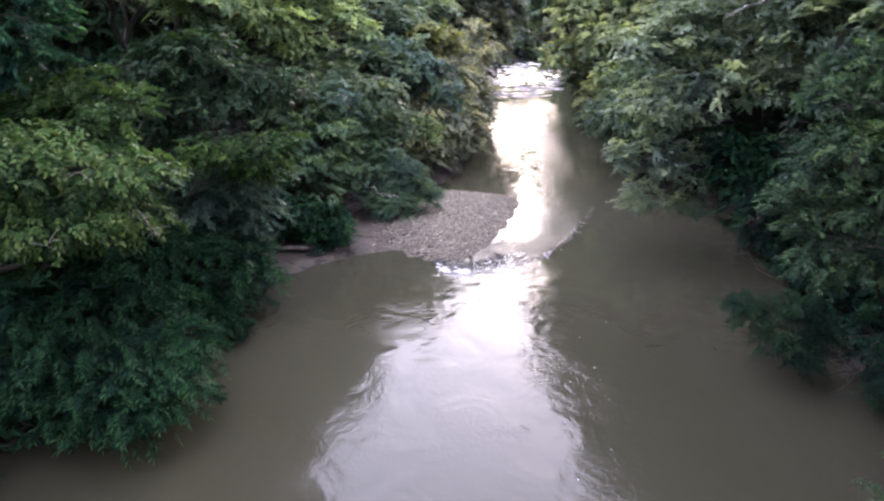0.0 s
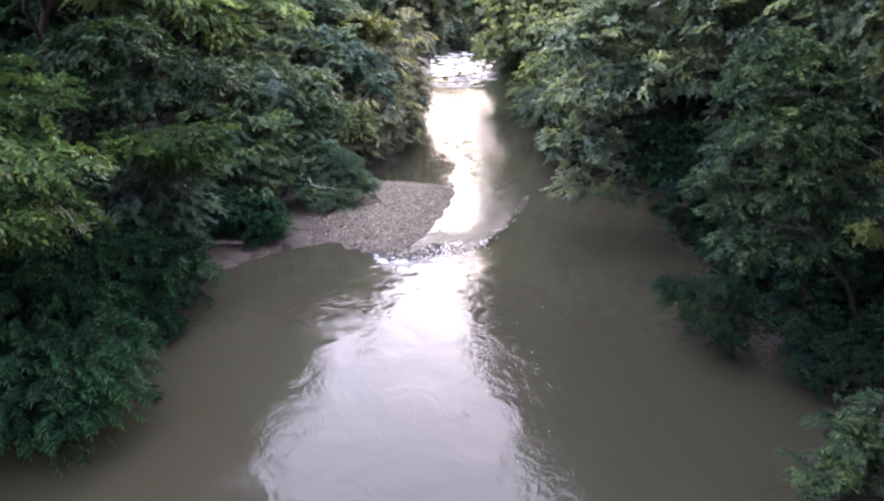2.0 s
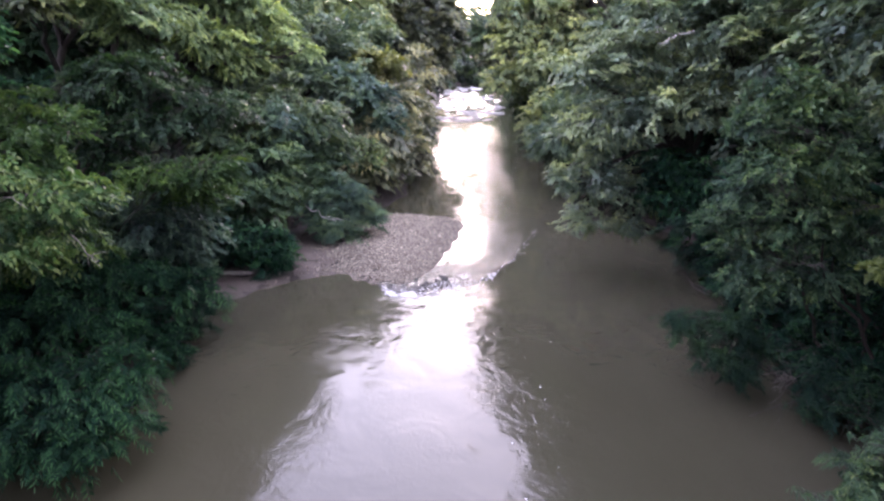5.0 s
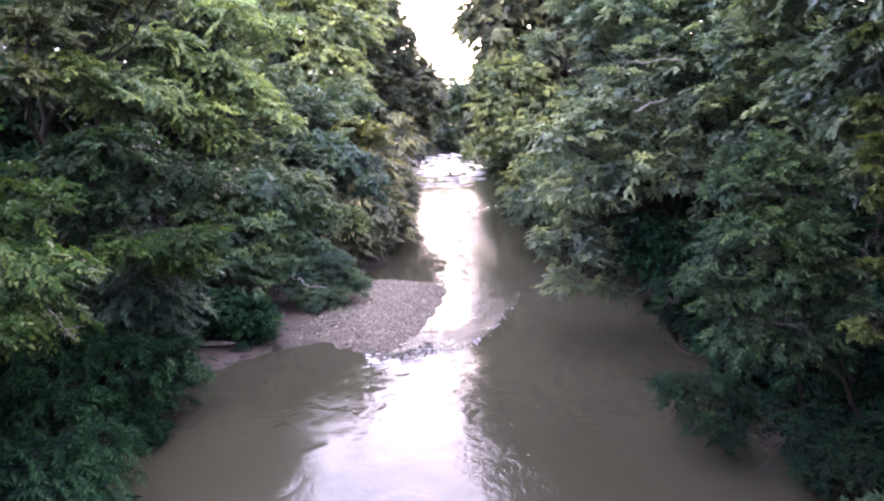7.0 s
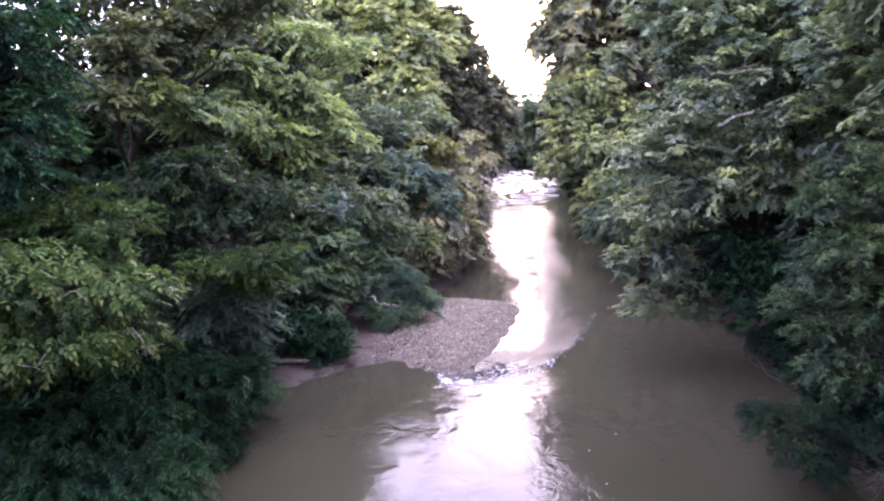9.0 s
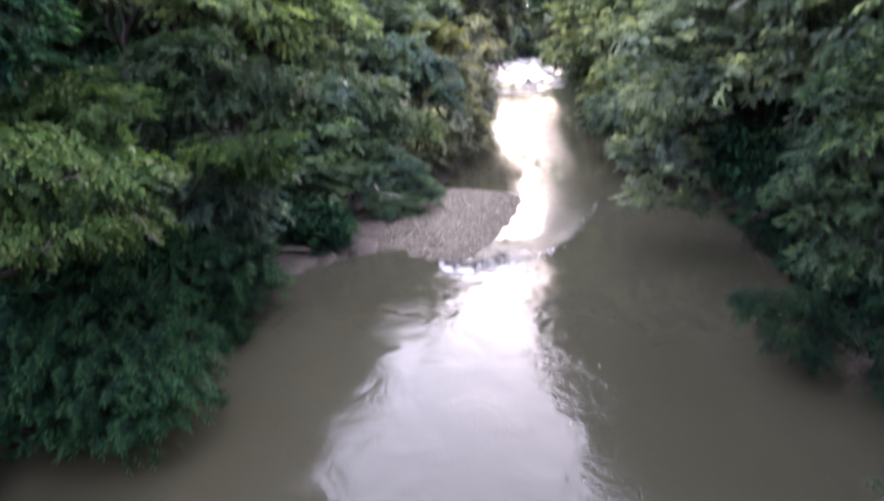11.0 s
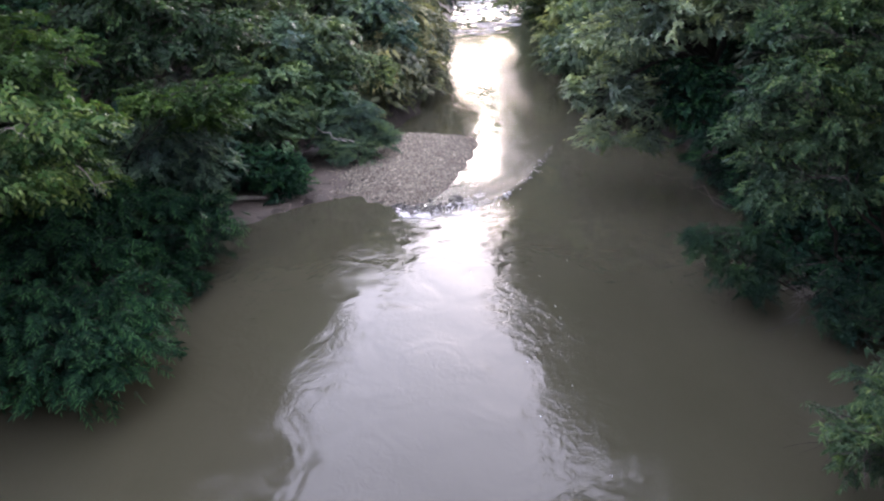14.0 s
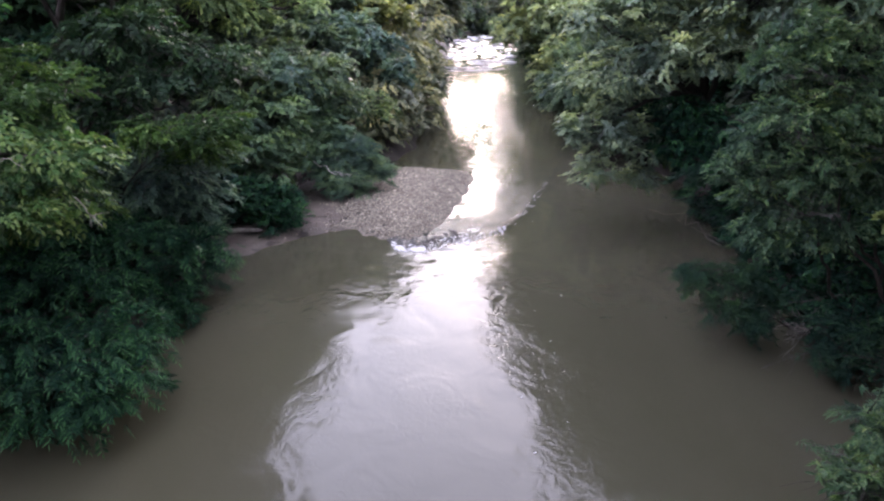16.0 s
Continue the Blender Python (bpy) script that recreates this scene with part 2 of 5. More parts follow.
def part(name, me, parent, label="", kind=""):
    ob = new(name, me)
    ob.parent = parent
    return tagged(ob, label, kind=kind)


def tubes(paths, sides=6):
    """Tapered tubes along lists of (points, radii), in one set of arrays."""
    vs, fs, base = [], [], 0
    for pts, radii in paths:
        pts = np.asarray(pts, float)
        d = np.gradient(pts, axis=0)
        d /= np.linalg.norm(d, axis=1)[:, None] + 1e-9
        ref = np.where(np.abs(d[:, 2:3]) < 0.9, [[0, 0, 1.0]], [[1.0, 0, 0]])
        u = np.cross(d, ref)
        u /= np.linalg.norm(u, axis=1)[:, None] + 1e-9
        w = np.cross(d, u)
        a = np.linspace(0, 2 * np.pi, sides, endpoint=False)
        ring = pts[:, None] + (u[:, None] * np.cos(a)[None, :, None] + w[:, None] * np.sin(a)[None, :, None]) * np.asarray(radii)[:, None, None]
        vs.append(ring.reshape(-1, 3))
        i, j = np.meshgrid(np.arange(len(pts) - 1), np.arange(sides), indexing="ij")
        k = (j + 1) % sides
        fs.append(np.stack([base + i * sides + j, base + i * sides + k, base + (i + 1) * sides + k, base + (i + 1) * sides + j], -1).reshape(-1, 4))
        base += len(pts) * sides
    return np.concatenate(vs), np.concatenate(fs)


def bent(rng, a, b, sag=0.12, steps=6):
    """Points of a crooked branch from a to b."""
    a, b = np.asarray(a, float), np.asarray(b, float)
    s = np.linspace(0, 1, steps)[:, None]
    size = np.linalg.norm(b - a)
    off = rng.normal(0, sag * size, 3)
    jit = rng.normal(0, 0.03 * size, (steps, 3)) * np.sin(np.pi * s)
    return a + (b - a) * s + off * np.sin(np.pi * s) * 0.6 + np.array([0, 0, 0.5 * sag * size]) * np.sin(np.pi * s) + jit


def unit(v):
    return v / (np.linalg.norm(v, axis=-1, keepdims=True) + 1e-9)


def leaves(rng, lobes, size, wide, per_spray, spray, cover, droop, radiate, simple=False, bough=0.8):
    """Leaf blades in sprays along the drooping, fan-shaped boughs of the crown's lobes, and a tone for each bough, lit
    tops and tips painted in.
    Each blade is folded along its rib."""
    origin, way, scale, tone = [], [], [], []
    for cx, cy, cz, rx, ry, rz in lobes:
        c, r = np.array([cx, cy, cz]), np.array([rx, ry, rz])
        area = 4 * np.pi * (((rx * ry) ** 1.6 + (rx * rz) ** 1.6 + (ry * rz) ** 1.6) / 3) ** (1 / 1.6)
        reach = max(1.3 * spray, 0.62 * (rx * ry * max(rz, 0.5 * rx)) ** (1 / 3))
        sprays = area * cover * 0.9 / (per_spray * size * size * wide * 0.5)
        fans = max(4, int(min(bough * area / (0.3 * reach * reach), sprays / 4)))
        count = max(3, int(sprays / fans))
        u = unit(rng.normal(0, 1, (fans, 3)) + [0, 0, 0.2])
        ph = rng.uniform(0, 6.28, 3)
        lump = 1 + 0.13 * np.sin(3.1 * u[:, 0] + 2.3 * u[:, 2] + ph[0]) + 0.1 * np.sin(5.3 * u[:, 1] - 3.7 * u[:, 0] + ph[1])
        tip = c + u * r * (lump * rng.uniform(0.82, 1.1, fans))[:, None]
        out = unit(u * [1, 1, 0.35] + rng.normal(0, 0.35, (fans, 3)) * [1, 1, 0.3])
        long = reach * rng.uniform(0.65, 1.25, fans)
        # random tone per bough, upper boughs lightened as if lit from above
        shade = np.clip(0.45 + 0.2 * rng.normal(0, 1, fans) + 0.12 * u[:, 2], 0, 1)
        tip, out, long, shade = (np.repeat(q, count, 0) for q in (tip, out, long, shade))
        side = unit(np.cross(out, [0, 0, 1.0]) + 1e-6)
        rise = np.cross(side, out)
        s = rng.uniform(0, 1, len(tip)) ** 0.75
        lateral = rng.normal(0, 0.5, len(tip))
        half = 0.46 * long * np.sin(np.pi * (0.12 + 0.8 * s))
        sag = droop * long * (0.55 * s**1.8 + 0.3 * lateral**2)
        origin.append(tip + out * (long * (s - 1))[:, None] + side * (half * lateral)[:, None] + rise * (0.05 * long * rng.normal(0, 1, len(tip)))[:, None] - np.stack([0 * sag, 0 * sag, sag], 1))
        way.append(unit(out + side * (0.9 * lateral)[:, None] + rng.normal(0, 0.22, tip.shape) - np.array([0, 0, 1.0]) * (0.2 + 0.9 * droop * s)[:, None]))
        scale.append(rng.uniform(0.7, 1.3, len(tip)))
        # spray tips lightened, inner ends darkened, in place of light
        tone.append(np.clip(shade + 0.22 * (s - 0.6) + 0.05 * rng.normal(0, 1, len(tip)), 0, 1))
    p, d, k, tone = np.concatenate(origin), np.concatenate(way), np.concatenate(scale), np.concatenate(tone)
    n = len(p)
    up = unit(np.array([0, 0, 1.0]) + 0.3 * d + rng.normal(0, 0.25, (n, 3)))
    side = unit(np.cross(d, up))
    up = np.cross(side, d)
    s = np.tile(np.linspace(0, 1, per_spray), (n, 1)) + rng.normal(0, 0.03, (n, per_spray))
    sign = np.where(np.arange(per_spray) % 2 == 0, 1.0, -1.0)[None, :] * np.ones((n, 1))
    turn = sign * (radiate * (1 - 0.75 * s) + rng.normal(0, 0.2, (n, per_spray)))
    root = p[:, None] + d[:, None] * ((s - 0.5) * 0.7 * spray * k[:, None])[..., None] - np.array([0, 0, 1.0]) * (0.25 * droop * spray * s**2 * k[:, None])[..., None]
    axis = d[:, None] * np.cos(turn)[..., None] + side[:, None] * np.sin(turn)[..., None]
    axis = unit(axis + rng.normal(0, 0.3, axis.shape) - np.array([0, 0, 0.35 * droop]))
    face = unit(up[:, None] + rng.normal(0, 0.38, axis.shape))
    across = unit(np.cross(axis, face))
    face = np.cross(across, axis)
    ln = (size * rng.uniform(0.65, 1.25, (n, per_spray)) * np.sqrt(k)[:, None])[..., None]
    half = ln * wide * 0.5
    tone = np.repeat(tone, per_spray)
    if simple:  # small or far leaves: one three-cornered blade each
        tri = np.stack([root - across * half * 1.1, root + across * half * 1.1, root + axis * ln - face * ln * 0.08], 2).reshape(-1, 3)
        return tri, np.arange(len(tri)).reshape(-1, 3), np.repeat(tone, 3)
    mid = root + axis * ln * 0.42 + face * ln * 0.05
    quad = np.stack([root, mid + across * half + face * half * 0.35, root + axis * ln - face * ln * 0.08, mid - across * half + face * half * 0.35], 2)
    verts = quad.reshape(-1, 3)
    i = np.arange(0, len(verts), 4)[:, None]
    tri = np.concatenate([i + [[0, 1, 2]], i + [[0, 2, 3]]], 1).reshape(-1, 3)
    return verts, tri, np.repeat(tone, 4)


def toned(me, tone):
    """Stores the tone of the boughs, painted light included, on a mesh of leaves."""
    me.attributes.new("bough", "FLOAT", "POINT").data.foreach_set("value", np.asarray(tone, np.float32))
    return me


def ground_z(x, y):
    return float(height(np.array([x], float), np.array([y], float))[0])


def plant(name, label, category, group, base, lobes, mat, seed, trunk=0.18, stems=1, size=0.15, wide=0.5, per_spray=14, spray=0.7, cover=1.6, droop=0.3, radiate=1.0, simple=False, twigs=7, bough=0.62):
    """A tree or shrub: an empty at its foot, its trunks, a limb to each lobe with its twigs, and a crown of leaf blades."""
    rng = np.random.default_rng(seed)
    bx, by = base
    bz = ground_z(bx, by) - 0.15
    root = tagged(new(name), label, category, group)
    root.location = (bx, by, bz)
    foot = np.array([bx, by, bz])
    lobes_a = np.array(lobes, float)
    mean = lobes_a[:, :3].mean(0)
    forks = []
    for k in range(stems):
        start = foot + (rng.normal(0, 0.25, 3) * [1, 1, 0] if stems > 1 else 0)
        top = foot * [0.55, 0.55, 0] + mean * [0.45, 0.45, 0] + [0, 0, bz + 0.62 * (mean[2] - bz)] + (rng.normal(0, 0.5, 3) * [1, 1, 0.4] if stems > 1 else 0)
        pts = bent(rng, start, top, 0.05, 8)
        rad = np.linspace(trunk, trunk * 0.6, 8) / (1 if stems == 1 else 1.5)
        rad[0] *= 1.35
        v, fcs = tubes([(pts - foot, rad)], 9)
        part("trunk" if stems == 1 else "stem", mesh_of("trunk", v, fcs, BARK, True), root)
        forks += [(pts[i], rad[i]) for i in (4, 5, 6, 7)]
    for i, lobe in enumerate(lobes_a):
        c, r = lobe[:3], lobe[3:]
        a, ra = min(forks, key=lambda q: np.linalg.norm(q[0] - c) + 0.3 * abs(rng.normal()))
        main = bent(rng, a, c, 0.08, 7)
        r0 = min(ra * 0.75, 0.03 + 0.02 * np.linalg.norm(c - a))
        v, fcs = tubes([(main - foot, np.linspace(r0, r0 * 0.35, 7))], 6)
        limb = part("limb", mesh_of("limb", v, fcs, BARK, True), root)
        paths = []
        for _ in range(twigs):
            s = main[rng.integers(3, 7)]
            e = c + unit(rng.normal(0, 1, 3)) * r * rng.uniform(0.75, 1.0)
            tw = bent(rng, s, e, 0.1, 6)
            paths.append((tw - foot, np.linspace(r0 * 0.3, 0.006, 6)))
            for _ in range(2):
                q = tw[rng.integers(2, 5)]
                paths.append((bent(rng, q, q + unit(rng.normal(0, 1, 3) + unit(e - c)) * rng.uniform(0.4, 0.9), 0.1, 4) - foot, np.linspace(0.008, 0.003, 4)))
        v, fcs = tubes(paths, 4)
        part("twig", mesh_of("twig", v, fcs, BARK, True), limb, kind="stuff")
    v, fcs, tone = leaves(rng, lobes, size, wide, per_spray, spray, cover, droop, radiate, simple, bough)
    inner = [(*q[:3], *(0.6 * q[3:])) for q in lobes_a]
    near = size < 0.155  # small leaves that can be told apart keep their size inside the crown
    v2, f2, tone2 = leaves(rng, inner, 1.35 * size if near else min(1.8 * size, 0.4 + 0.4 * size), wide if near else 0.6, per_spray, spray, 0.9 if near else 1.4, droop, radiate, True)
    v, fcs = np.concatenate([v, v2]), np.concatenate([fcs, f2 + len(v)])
    # inner leaves take half the tone: the crown's inner shade as colour
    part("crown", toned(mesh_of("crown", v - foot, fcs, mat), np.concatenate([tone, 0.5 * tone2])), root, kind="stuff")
    return root


# ---- ground, river and gravel bar ----
BANK_Y = [-300, 5, 9.5, 12, 14, 18.5, 21, 29.5, 32, 37, 55, 90, 118, 132, 150, 900]
BANK_L = [-9, -8.6, -7.9, -6.9, -5.7, -4.9, -4.9, -1.2, 0.6, 1.2, 2.8, 6.5, 9.5, 20, 70, 90]
EDGE_Y = [-300, 9, 12, 18, 24, 38, 55, 75, 100, 116, 130, 900]
EDGE_R = [9, 8.8, 9.2, 9.9, 10.6, 10.9, 12.4, 14.8, 18.5, 24, 110, 125]
BAR = np.array([(-6.0, 19.2), (-4.3, 19.0), (-3.2, 20.3), (-1.5, 21.3), (-0.4, 20.2), (0.5, 19.9), (1.5, 21.8), (2.4, 24.6), (3.1, 27.4), (2.7, 28.5), (1.0, 29.2), (-0.8, 29.4), (-4.0, 29.0), (-6.0, 26.0)])


def smooth(a, lo, hi):
    s = np.clip((a - lo) / (hi - lo), 0, 1)
    return s * s * (3 - 2 * s)


def waves(x, y, length, seed, count=7):
    """A sum of sines of about one wavelength, in random directions."""
    rng = np.random.default_rng(seed)
    h = 0
    for _ in range(count):
        a, k = rng.uniform(0, 6.28), 6.28 / (length * rng.uniform(0.6, 1.6))
        h = h + np.sin(k * (x * np.cos(a) + y * np.sin(a)) + rng.uniform(0, 6.28))
    return h / count**0.5


def bar_depth(x, y):
    """Signed distance into the gravel bar's outline, in metres (positive inside)."""
    inside, near = np.zeros(x.shape, bool), np.full(x.shape, 1e9)
    for (ax, ay), (bx, by) in zip(BAR, np.roll(BAR, -1, 0)):
        s = np.clip(((x - ax) * (bx - ax) + (y - ay) * (by - ay)) / ((bx - ax) ** 2 + (by - ay) ** 2), 0, 1)
        near = np.minimum(near, np.hypot(x - ax - s * (bx - ax), y - ay - s * (by - ay)))
        crosses = (ay > y) != (by > y)
        with np.errstate(divide="ignore", invalid="ignore"):
            inside ^= crosses & (x < (bx - ax) * (y - ay) / (by - ay + 1e-12) + ax)
    return np.where(inside, near, -near)


def height(x, y):
    edge = 0.25 * waves(x, y, 3.0, 3)
    out = np.maximum(np.interp(y, BANK_Y, BANK_L) - x, x - np.interp(y, EDGE_Y, EDGE_R)) + edge
    h = np.where(out < 0, np.maximum(-0.9, 0.35 * out), 0)
    h = h + 1.1 * smooth(out, -0.1, 1.6) + 1.6 * smooth(out, 1.0, 9.0)
    h = h + smooth(out, 0.3, 4) * (0.18 * waves(x, y, 2.5, 5) + 0.3 * waves(x, y, 11, 6))
    d = bar_depth(x, y) + (0.12 - 0.07 * smooth(x, 0.6, 1.6)) * waves(x, y, 0.9, 8)
    lens = np.where(d > 0, 0.06 * smooth(d, 0, 0.25) + 0.24 * smooth(d, 0.1, 2.0), np.maximum(0.2 * d, -0.9))
    return np.maximum(h, np.where(d > -3, lens, -9))


def steps(*runs):
    """Grid lines: runs of (start, end, step)."""
    return np.concatenate([np.arange(a, b, s) for a, b, s in runs] + [[runs[-1][1]]])


def sheet(gx, gy, z_of, mat, name):
    x, y = np.meshgrid(gx, gy)
    v = np.stack([x, y, z_of(x, y)], -1).reshape(-1, 3)
    w = len(gx)
    i, j = np.meshgrid(np.arange(len(gy) - 1), np.arange(w - 1), indexing="ij")
    a = i * w + j
    return mesh_of(name, v, np.stack([a, a + 1, a + w + 1, a + w], -1).reshape(-1, 4), mat, True)


ground = new("ground", sheet(steps((-1500, -200, 130), (-200, -40, 8), (-40, -12, 1), (-12, 16, 0.28), (16, 40, 1), (40, 200, 8), (200, 1500, 130)),
                             steps((-600, -40, 40), (-40, 4, 2), (4, 42, 0.28), (42, 150, 1.0), (150, 300, 10), (300, 2500, 150)), height, EARTH, "ground"))
tagged(ground, "brown muddy river banks and leaf-littered woodland ground", "ground", kind="structure")

bar_z = lambda x, y: np.where((bar_depth(x, y) > -0.5) & (x + 0.3 * waves(x, y, 1.5, 9) > -1.9), height(x, y) + 0.008, -0.7)
bar = tagged(new("gravel_bar", sheet(steps((-6.2, 3.6, 0.16)), steps((18.6, 30, 0.16)), bar_z, GRAVEL, "gravel_bar")),
             "pale grey-brown gravel bar of rounded pebbles beside the river", "gravel bar", kind="structure")


mud_z = lambda x, y: np.where((x + 0.25 * waves(x, y, 1.2, 41) < -1.4) & (height(x, y) > -0.15), height(x, y) + 0.005, -0.8)
tagged(new("mud_bank", sheet(steps((-6.6, -1.0, 0.16)), steps((18.2, 27, 0.16)), mud_z, MUD, "mud_bank")),
       "smooth brown silt beach between the shrubs and the water", "mud bank", kind="structure")
LIP_X = [-0.6, -0.2, 0.1, 0.5, 1.05, 1.7, 2.45, 3.1, 3.8, 4.4, 4.95, 6.0, 7.0]
LIP_Y = [20.4, 19.5, 19.05, 18.95, 19.0, 19.35, 19.75, 20.3, 21.4, 22.5, 23.9, 26.5, 29.0]


def broken(x, y):
    """How far the current breaks into fine ripples: over the riffle and the race above it, beside the smooth tongue."""
    front = np.interp(x, LIP_X, LIP_Y)
    tongue = np.interp(y, [19.9, 21.4, 22.1, 22.8, 25.4, 29.2, 34.8, 47.5, 60], [-0.6, 0.2, 2.2, 2.95, 3.46, 4.1, 4.75, 6.25, 8.0])
    past = x - np.maximum(tongue, 2.7)
    fan = smooth(y - front, -0.1, 0.35) * smooth(x - tongue, -0.2, 0.9) * smooth(x, -0.5, 0.1) * smooth(-y, -34, -24) * smooth(-x, -8.5, -6) * (1 - 0.7 * smooth(past, 0.9, 2.4))
    race = 0.5 * smooth(y, 26, 30) * smooth(x - tongue, -0.1, 0.6) * (1 - 0.85 * smooth(x - tongue, 0.7, 2.2)) * smooth(-y, -64, -50)
    below = 0.25 * smooth(front - y, -0.1, 0.2) * smooth(y - front, -3.5, -0.3) * smooth(x, 1.6, 2.6) * smooth(-x, -4.0, -3.0)
    return np.clip(np.maximum(np.maximum(fan, race), below) * (0.85 + 0.25 * waves(x * 0.6, y - front, 0.8, 31)), 0, 1)


def water_z(x, y):
    front = np.interp(x, LIP_X, LIP_Y)
    line = np.exp(-((y - front - 0.3) / 0.55) ** 2) * smooth(x, -0.9, 0.0) * smooth(-x, -6.4, -4.0)
    wake = smooth(front - y, -0.2, 0.4) * smooth(y - front, -5.5, -0.5) * smooth(x, -2.2, 0.6) * smooth(-x, -4.5, -2)
    upper = smooth(y, 60, 98)
    warp = y - front
    chop = 0.022 * waves(x * 0.6, warp * 1.5, 0.5, 11) + 0.014 * waves(x * 0.8, warp, 0.26, 12)
    fine = 0.006 * waves(x, y, 0.33, 15) + 0.004 * waves(x, y, 0.2, 16)
    far = 0.085 * waves(x * 0.5, y, 1.8, 17) + 0.05 * waves(x * 0.8, y, 1.2, 18)
    race = smooth(y, 21, 25) * smooth(-y, -66, -52) * smooth(x, 3.4, 5.2) * (0.0035 * waves(x * 0.7, y, 0.75, 20) + 0.003 * waves(x, y, 0.5, 21)) * (0.4 + 0.8 * smooth(y, 30, 45))
    calm = 0.003 * waves(x, y * 0.7, 1.3, 13) + 0.001 * waves(x, y, 0.5, 14)
    return calm * (0.3 + smooth(y, 12, 26)) + chop * line * (0.55 + 0.45 * waves(x, y, 0.9, 19)) * (1 - 0.35 * smooth(x, 2.2, 3.6)) + 0.003 * wake * (waves(x * 0.35, y, 0.45, 33) + 0.6 * waves(x * 0.5, y * 1.2, 0.28, 34)) + 0.45 * fine * broken(x, y) + far * upper + 0.03 * line + 0.6 * race


water = new("water", sheet(steps((-60, -10, 5), (-10, -2, 0.2), (-2, 7.5, 0.095), (7.5, 14, 0.2), (14, 30, 0.6), (30, 130, 5)),
                           steps((-300, 4, 8), (4, 17, 0.2), (17, 29, 0.095), (29, 62, 0.32), (62, 150, 0.5)), water_z, WATER, "water"))
x, y = np.array([v.co[:2] for v in water.data.vertices]).T
water.data.attributes.new("ripple", "FLOAT", "POINT").data.foreach_set("value", broken(x, y).astype(np.float32))
tagged(water, "murky grey-brown river water reflecting a bright evening sky", "river", kind="structure")

# ---- the unseen bridge that the river is seen from, added to block sky light behind it ----
m, n, l, b = material("weathered_concrete", 0.85, 0.3)
CONCRETE = m
f = noise_of(n, l, 0.9, 6.0, 0.65)
l.new(ramp(n, l, f, [(0.3, (0.2, 0.195, 0.18)), (0.7, (0.34, 0.33, 0.31))]), b.inputs["Base Color"])
bumped(n, l, b, noise_of(n, l, 30.0, 4.0), 0.01)


def block(name, lo, hi, parent, bevel=0.03):
    """A straight-edged block of concrete with slightly worn arrises."""
    bm = bmesh.new()
    bmesh.ops.create_cube(bm, size=1.0)
    for v in bm.verts:
        v.co = Vector([(p + q) / 2 + c * (q - p) for c, p, q in zip(v.co, lo, hi)])
    bmesh.ops.bevel(bm, geom=bm.edges[:], offset=bevel, segments=2, affect="EDGES")
    me = bpy.data.meshes.new(name)
    bm.to_mesh(me)
    bm.free()
    me.materials.append(CONCRETE)
    return part(name, me, parent)


bridge = tagged(new("bridge"), "plain grey concrete bridge across the muddy river", "bridge", kind="structure")
block("deck", (-24, -9.6, 4.9), (24, -0.9, 5.6), bridge)
for y in (-9.6, -1.1):
    block("parapet", (-24, y, 5.602), (24, y + 0.2, 6.55), bridge)
for x in (-13.5, 9.6):
    block("abutment", (x, -9.2, -1.0), (x + 3.9, -1.3, 4.898), bridge)

# ---- trees and shrubs of the near bank on the west side ----
WEST, EAST, FAR = "trees and shrubs on the west bank", "trees and shrubs on the east bank", "trees at the river's bend"
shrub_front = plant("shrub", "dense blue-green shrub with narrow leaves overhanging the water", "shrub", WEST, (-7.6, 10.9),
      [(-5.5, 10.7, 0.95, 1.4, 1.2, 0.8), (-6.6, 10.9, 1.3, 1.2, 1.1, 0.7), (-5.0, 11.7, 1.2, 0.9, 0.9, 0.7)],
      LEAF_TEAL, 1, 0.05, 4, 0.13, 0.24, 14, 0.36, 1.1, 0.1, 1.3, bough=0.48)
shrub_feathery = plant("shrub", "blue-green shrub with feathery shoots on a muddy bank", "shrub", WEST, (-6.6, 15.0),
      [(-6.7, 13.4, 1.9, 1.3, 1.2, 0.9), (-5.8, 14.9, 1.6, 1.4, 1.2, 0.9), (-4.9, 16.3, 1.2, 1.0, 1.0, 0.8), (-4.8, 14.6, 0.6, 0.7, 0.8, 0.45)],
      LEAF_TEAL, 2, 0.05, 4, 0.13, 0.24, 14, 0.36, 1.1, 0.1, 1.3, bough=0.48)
tree_yellow = plant("tree", "young tree with drooping yellow-green compound leaves over the bank", "tree", WEST, (-9.2, 10.6),
      [(-5.85, 11.2, 4.7, 1.5, 1.3, 0.42), (-6.5, 10.3, 5.15, 1.3, 1.2, 0.45), (-6.4, 10.5, 4.15, 1.4, 1.2, 0.42), (-5.6, 11.6, 3.75, 0.8, 0.9, 0.36), (-7.6, 11.2, 4.6, 1.4, 1.2, 1.1)],
      LEAF_YELLOW, 3, 0.12, 1, 0.105, 0.6, 12, 0.42, 1.1, 0.45, 1.1, bough=0.5)
plant("tree", "leafy green tree with drooping sprays behind the yellow-green one", "tree", WEST, (-9.4, 13.6),
      [(-6.4, 12.5, 5.4, 1.4, 1.3, 0.8), (-7.4, 13.6, 5.2, 1.4, 1.4, 1.0), (-7.0, 14.4, 3.8, 1.3, 1.3, 1.0), (-8.4, 13.2, 3.2, 1.3, 1.3, 1.3)],
      LEAF_FRESH, 4, 0.12, 1, 0.12, 0.5, 14, 0.5, 1.5, 0.4, 1.1)
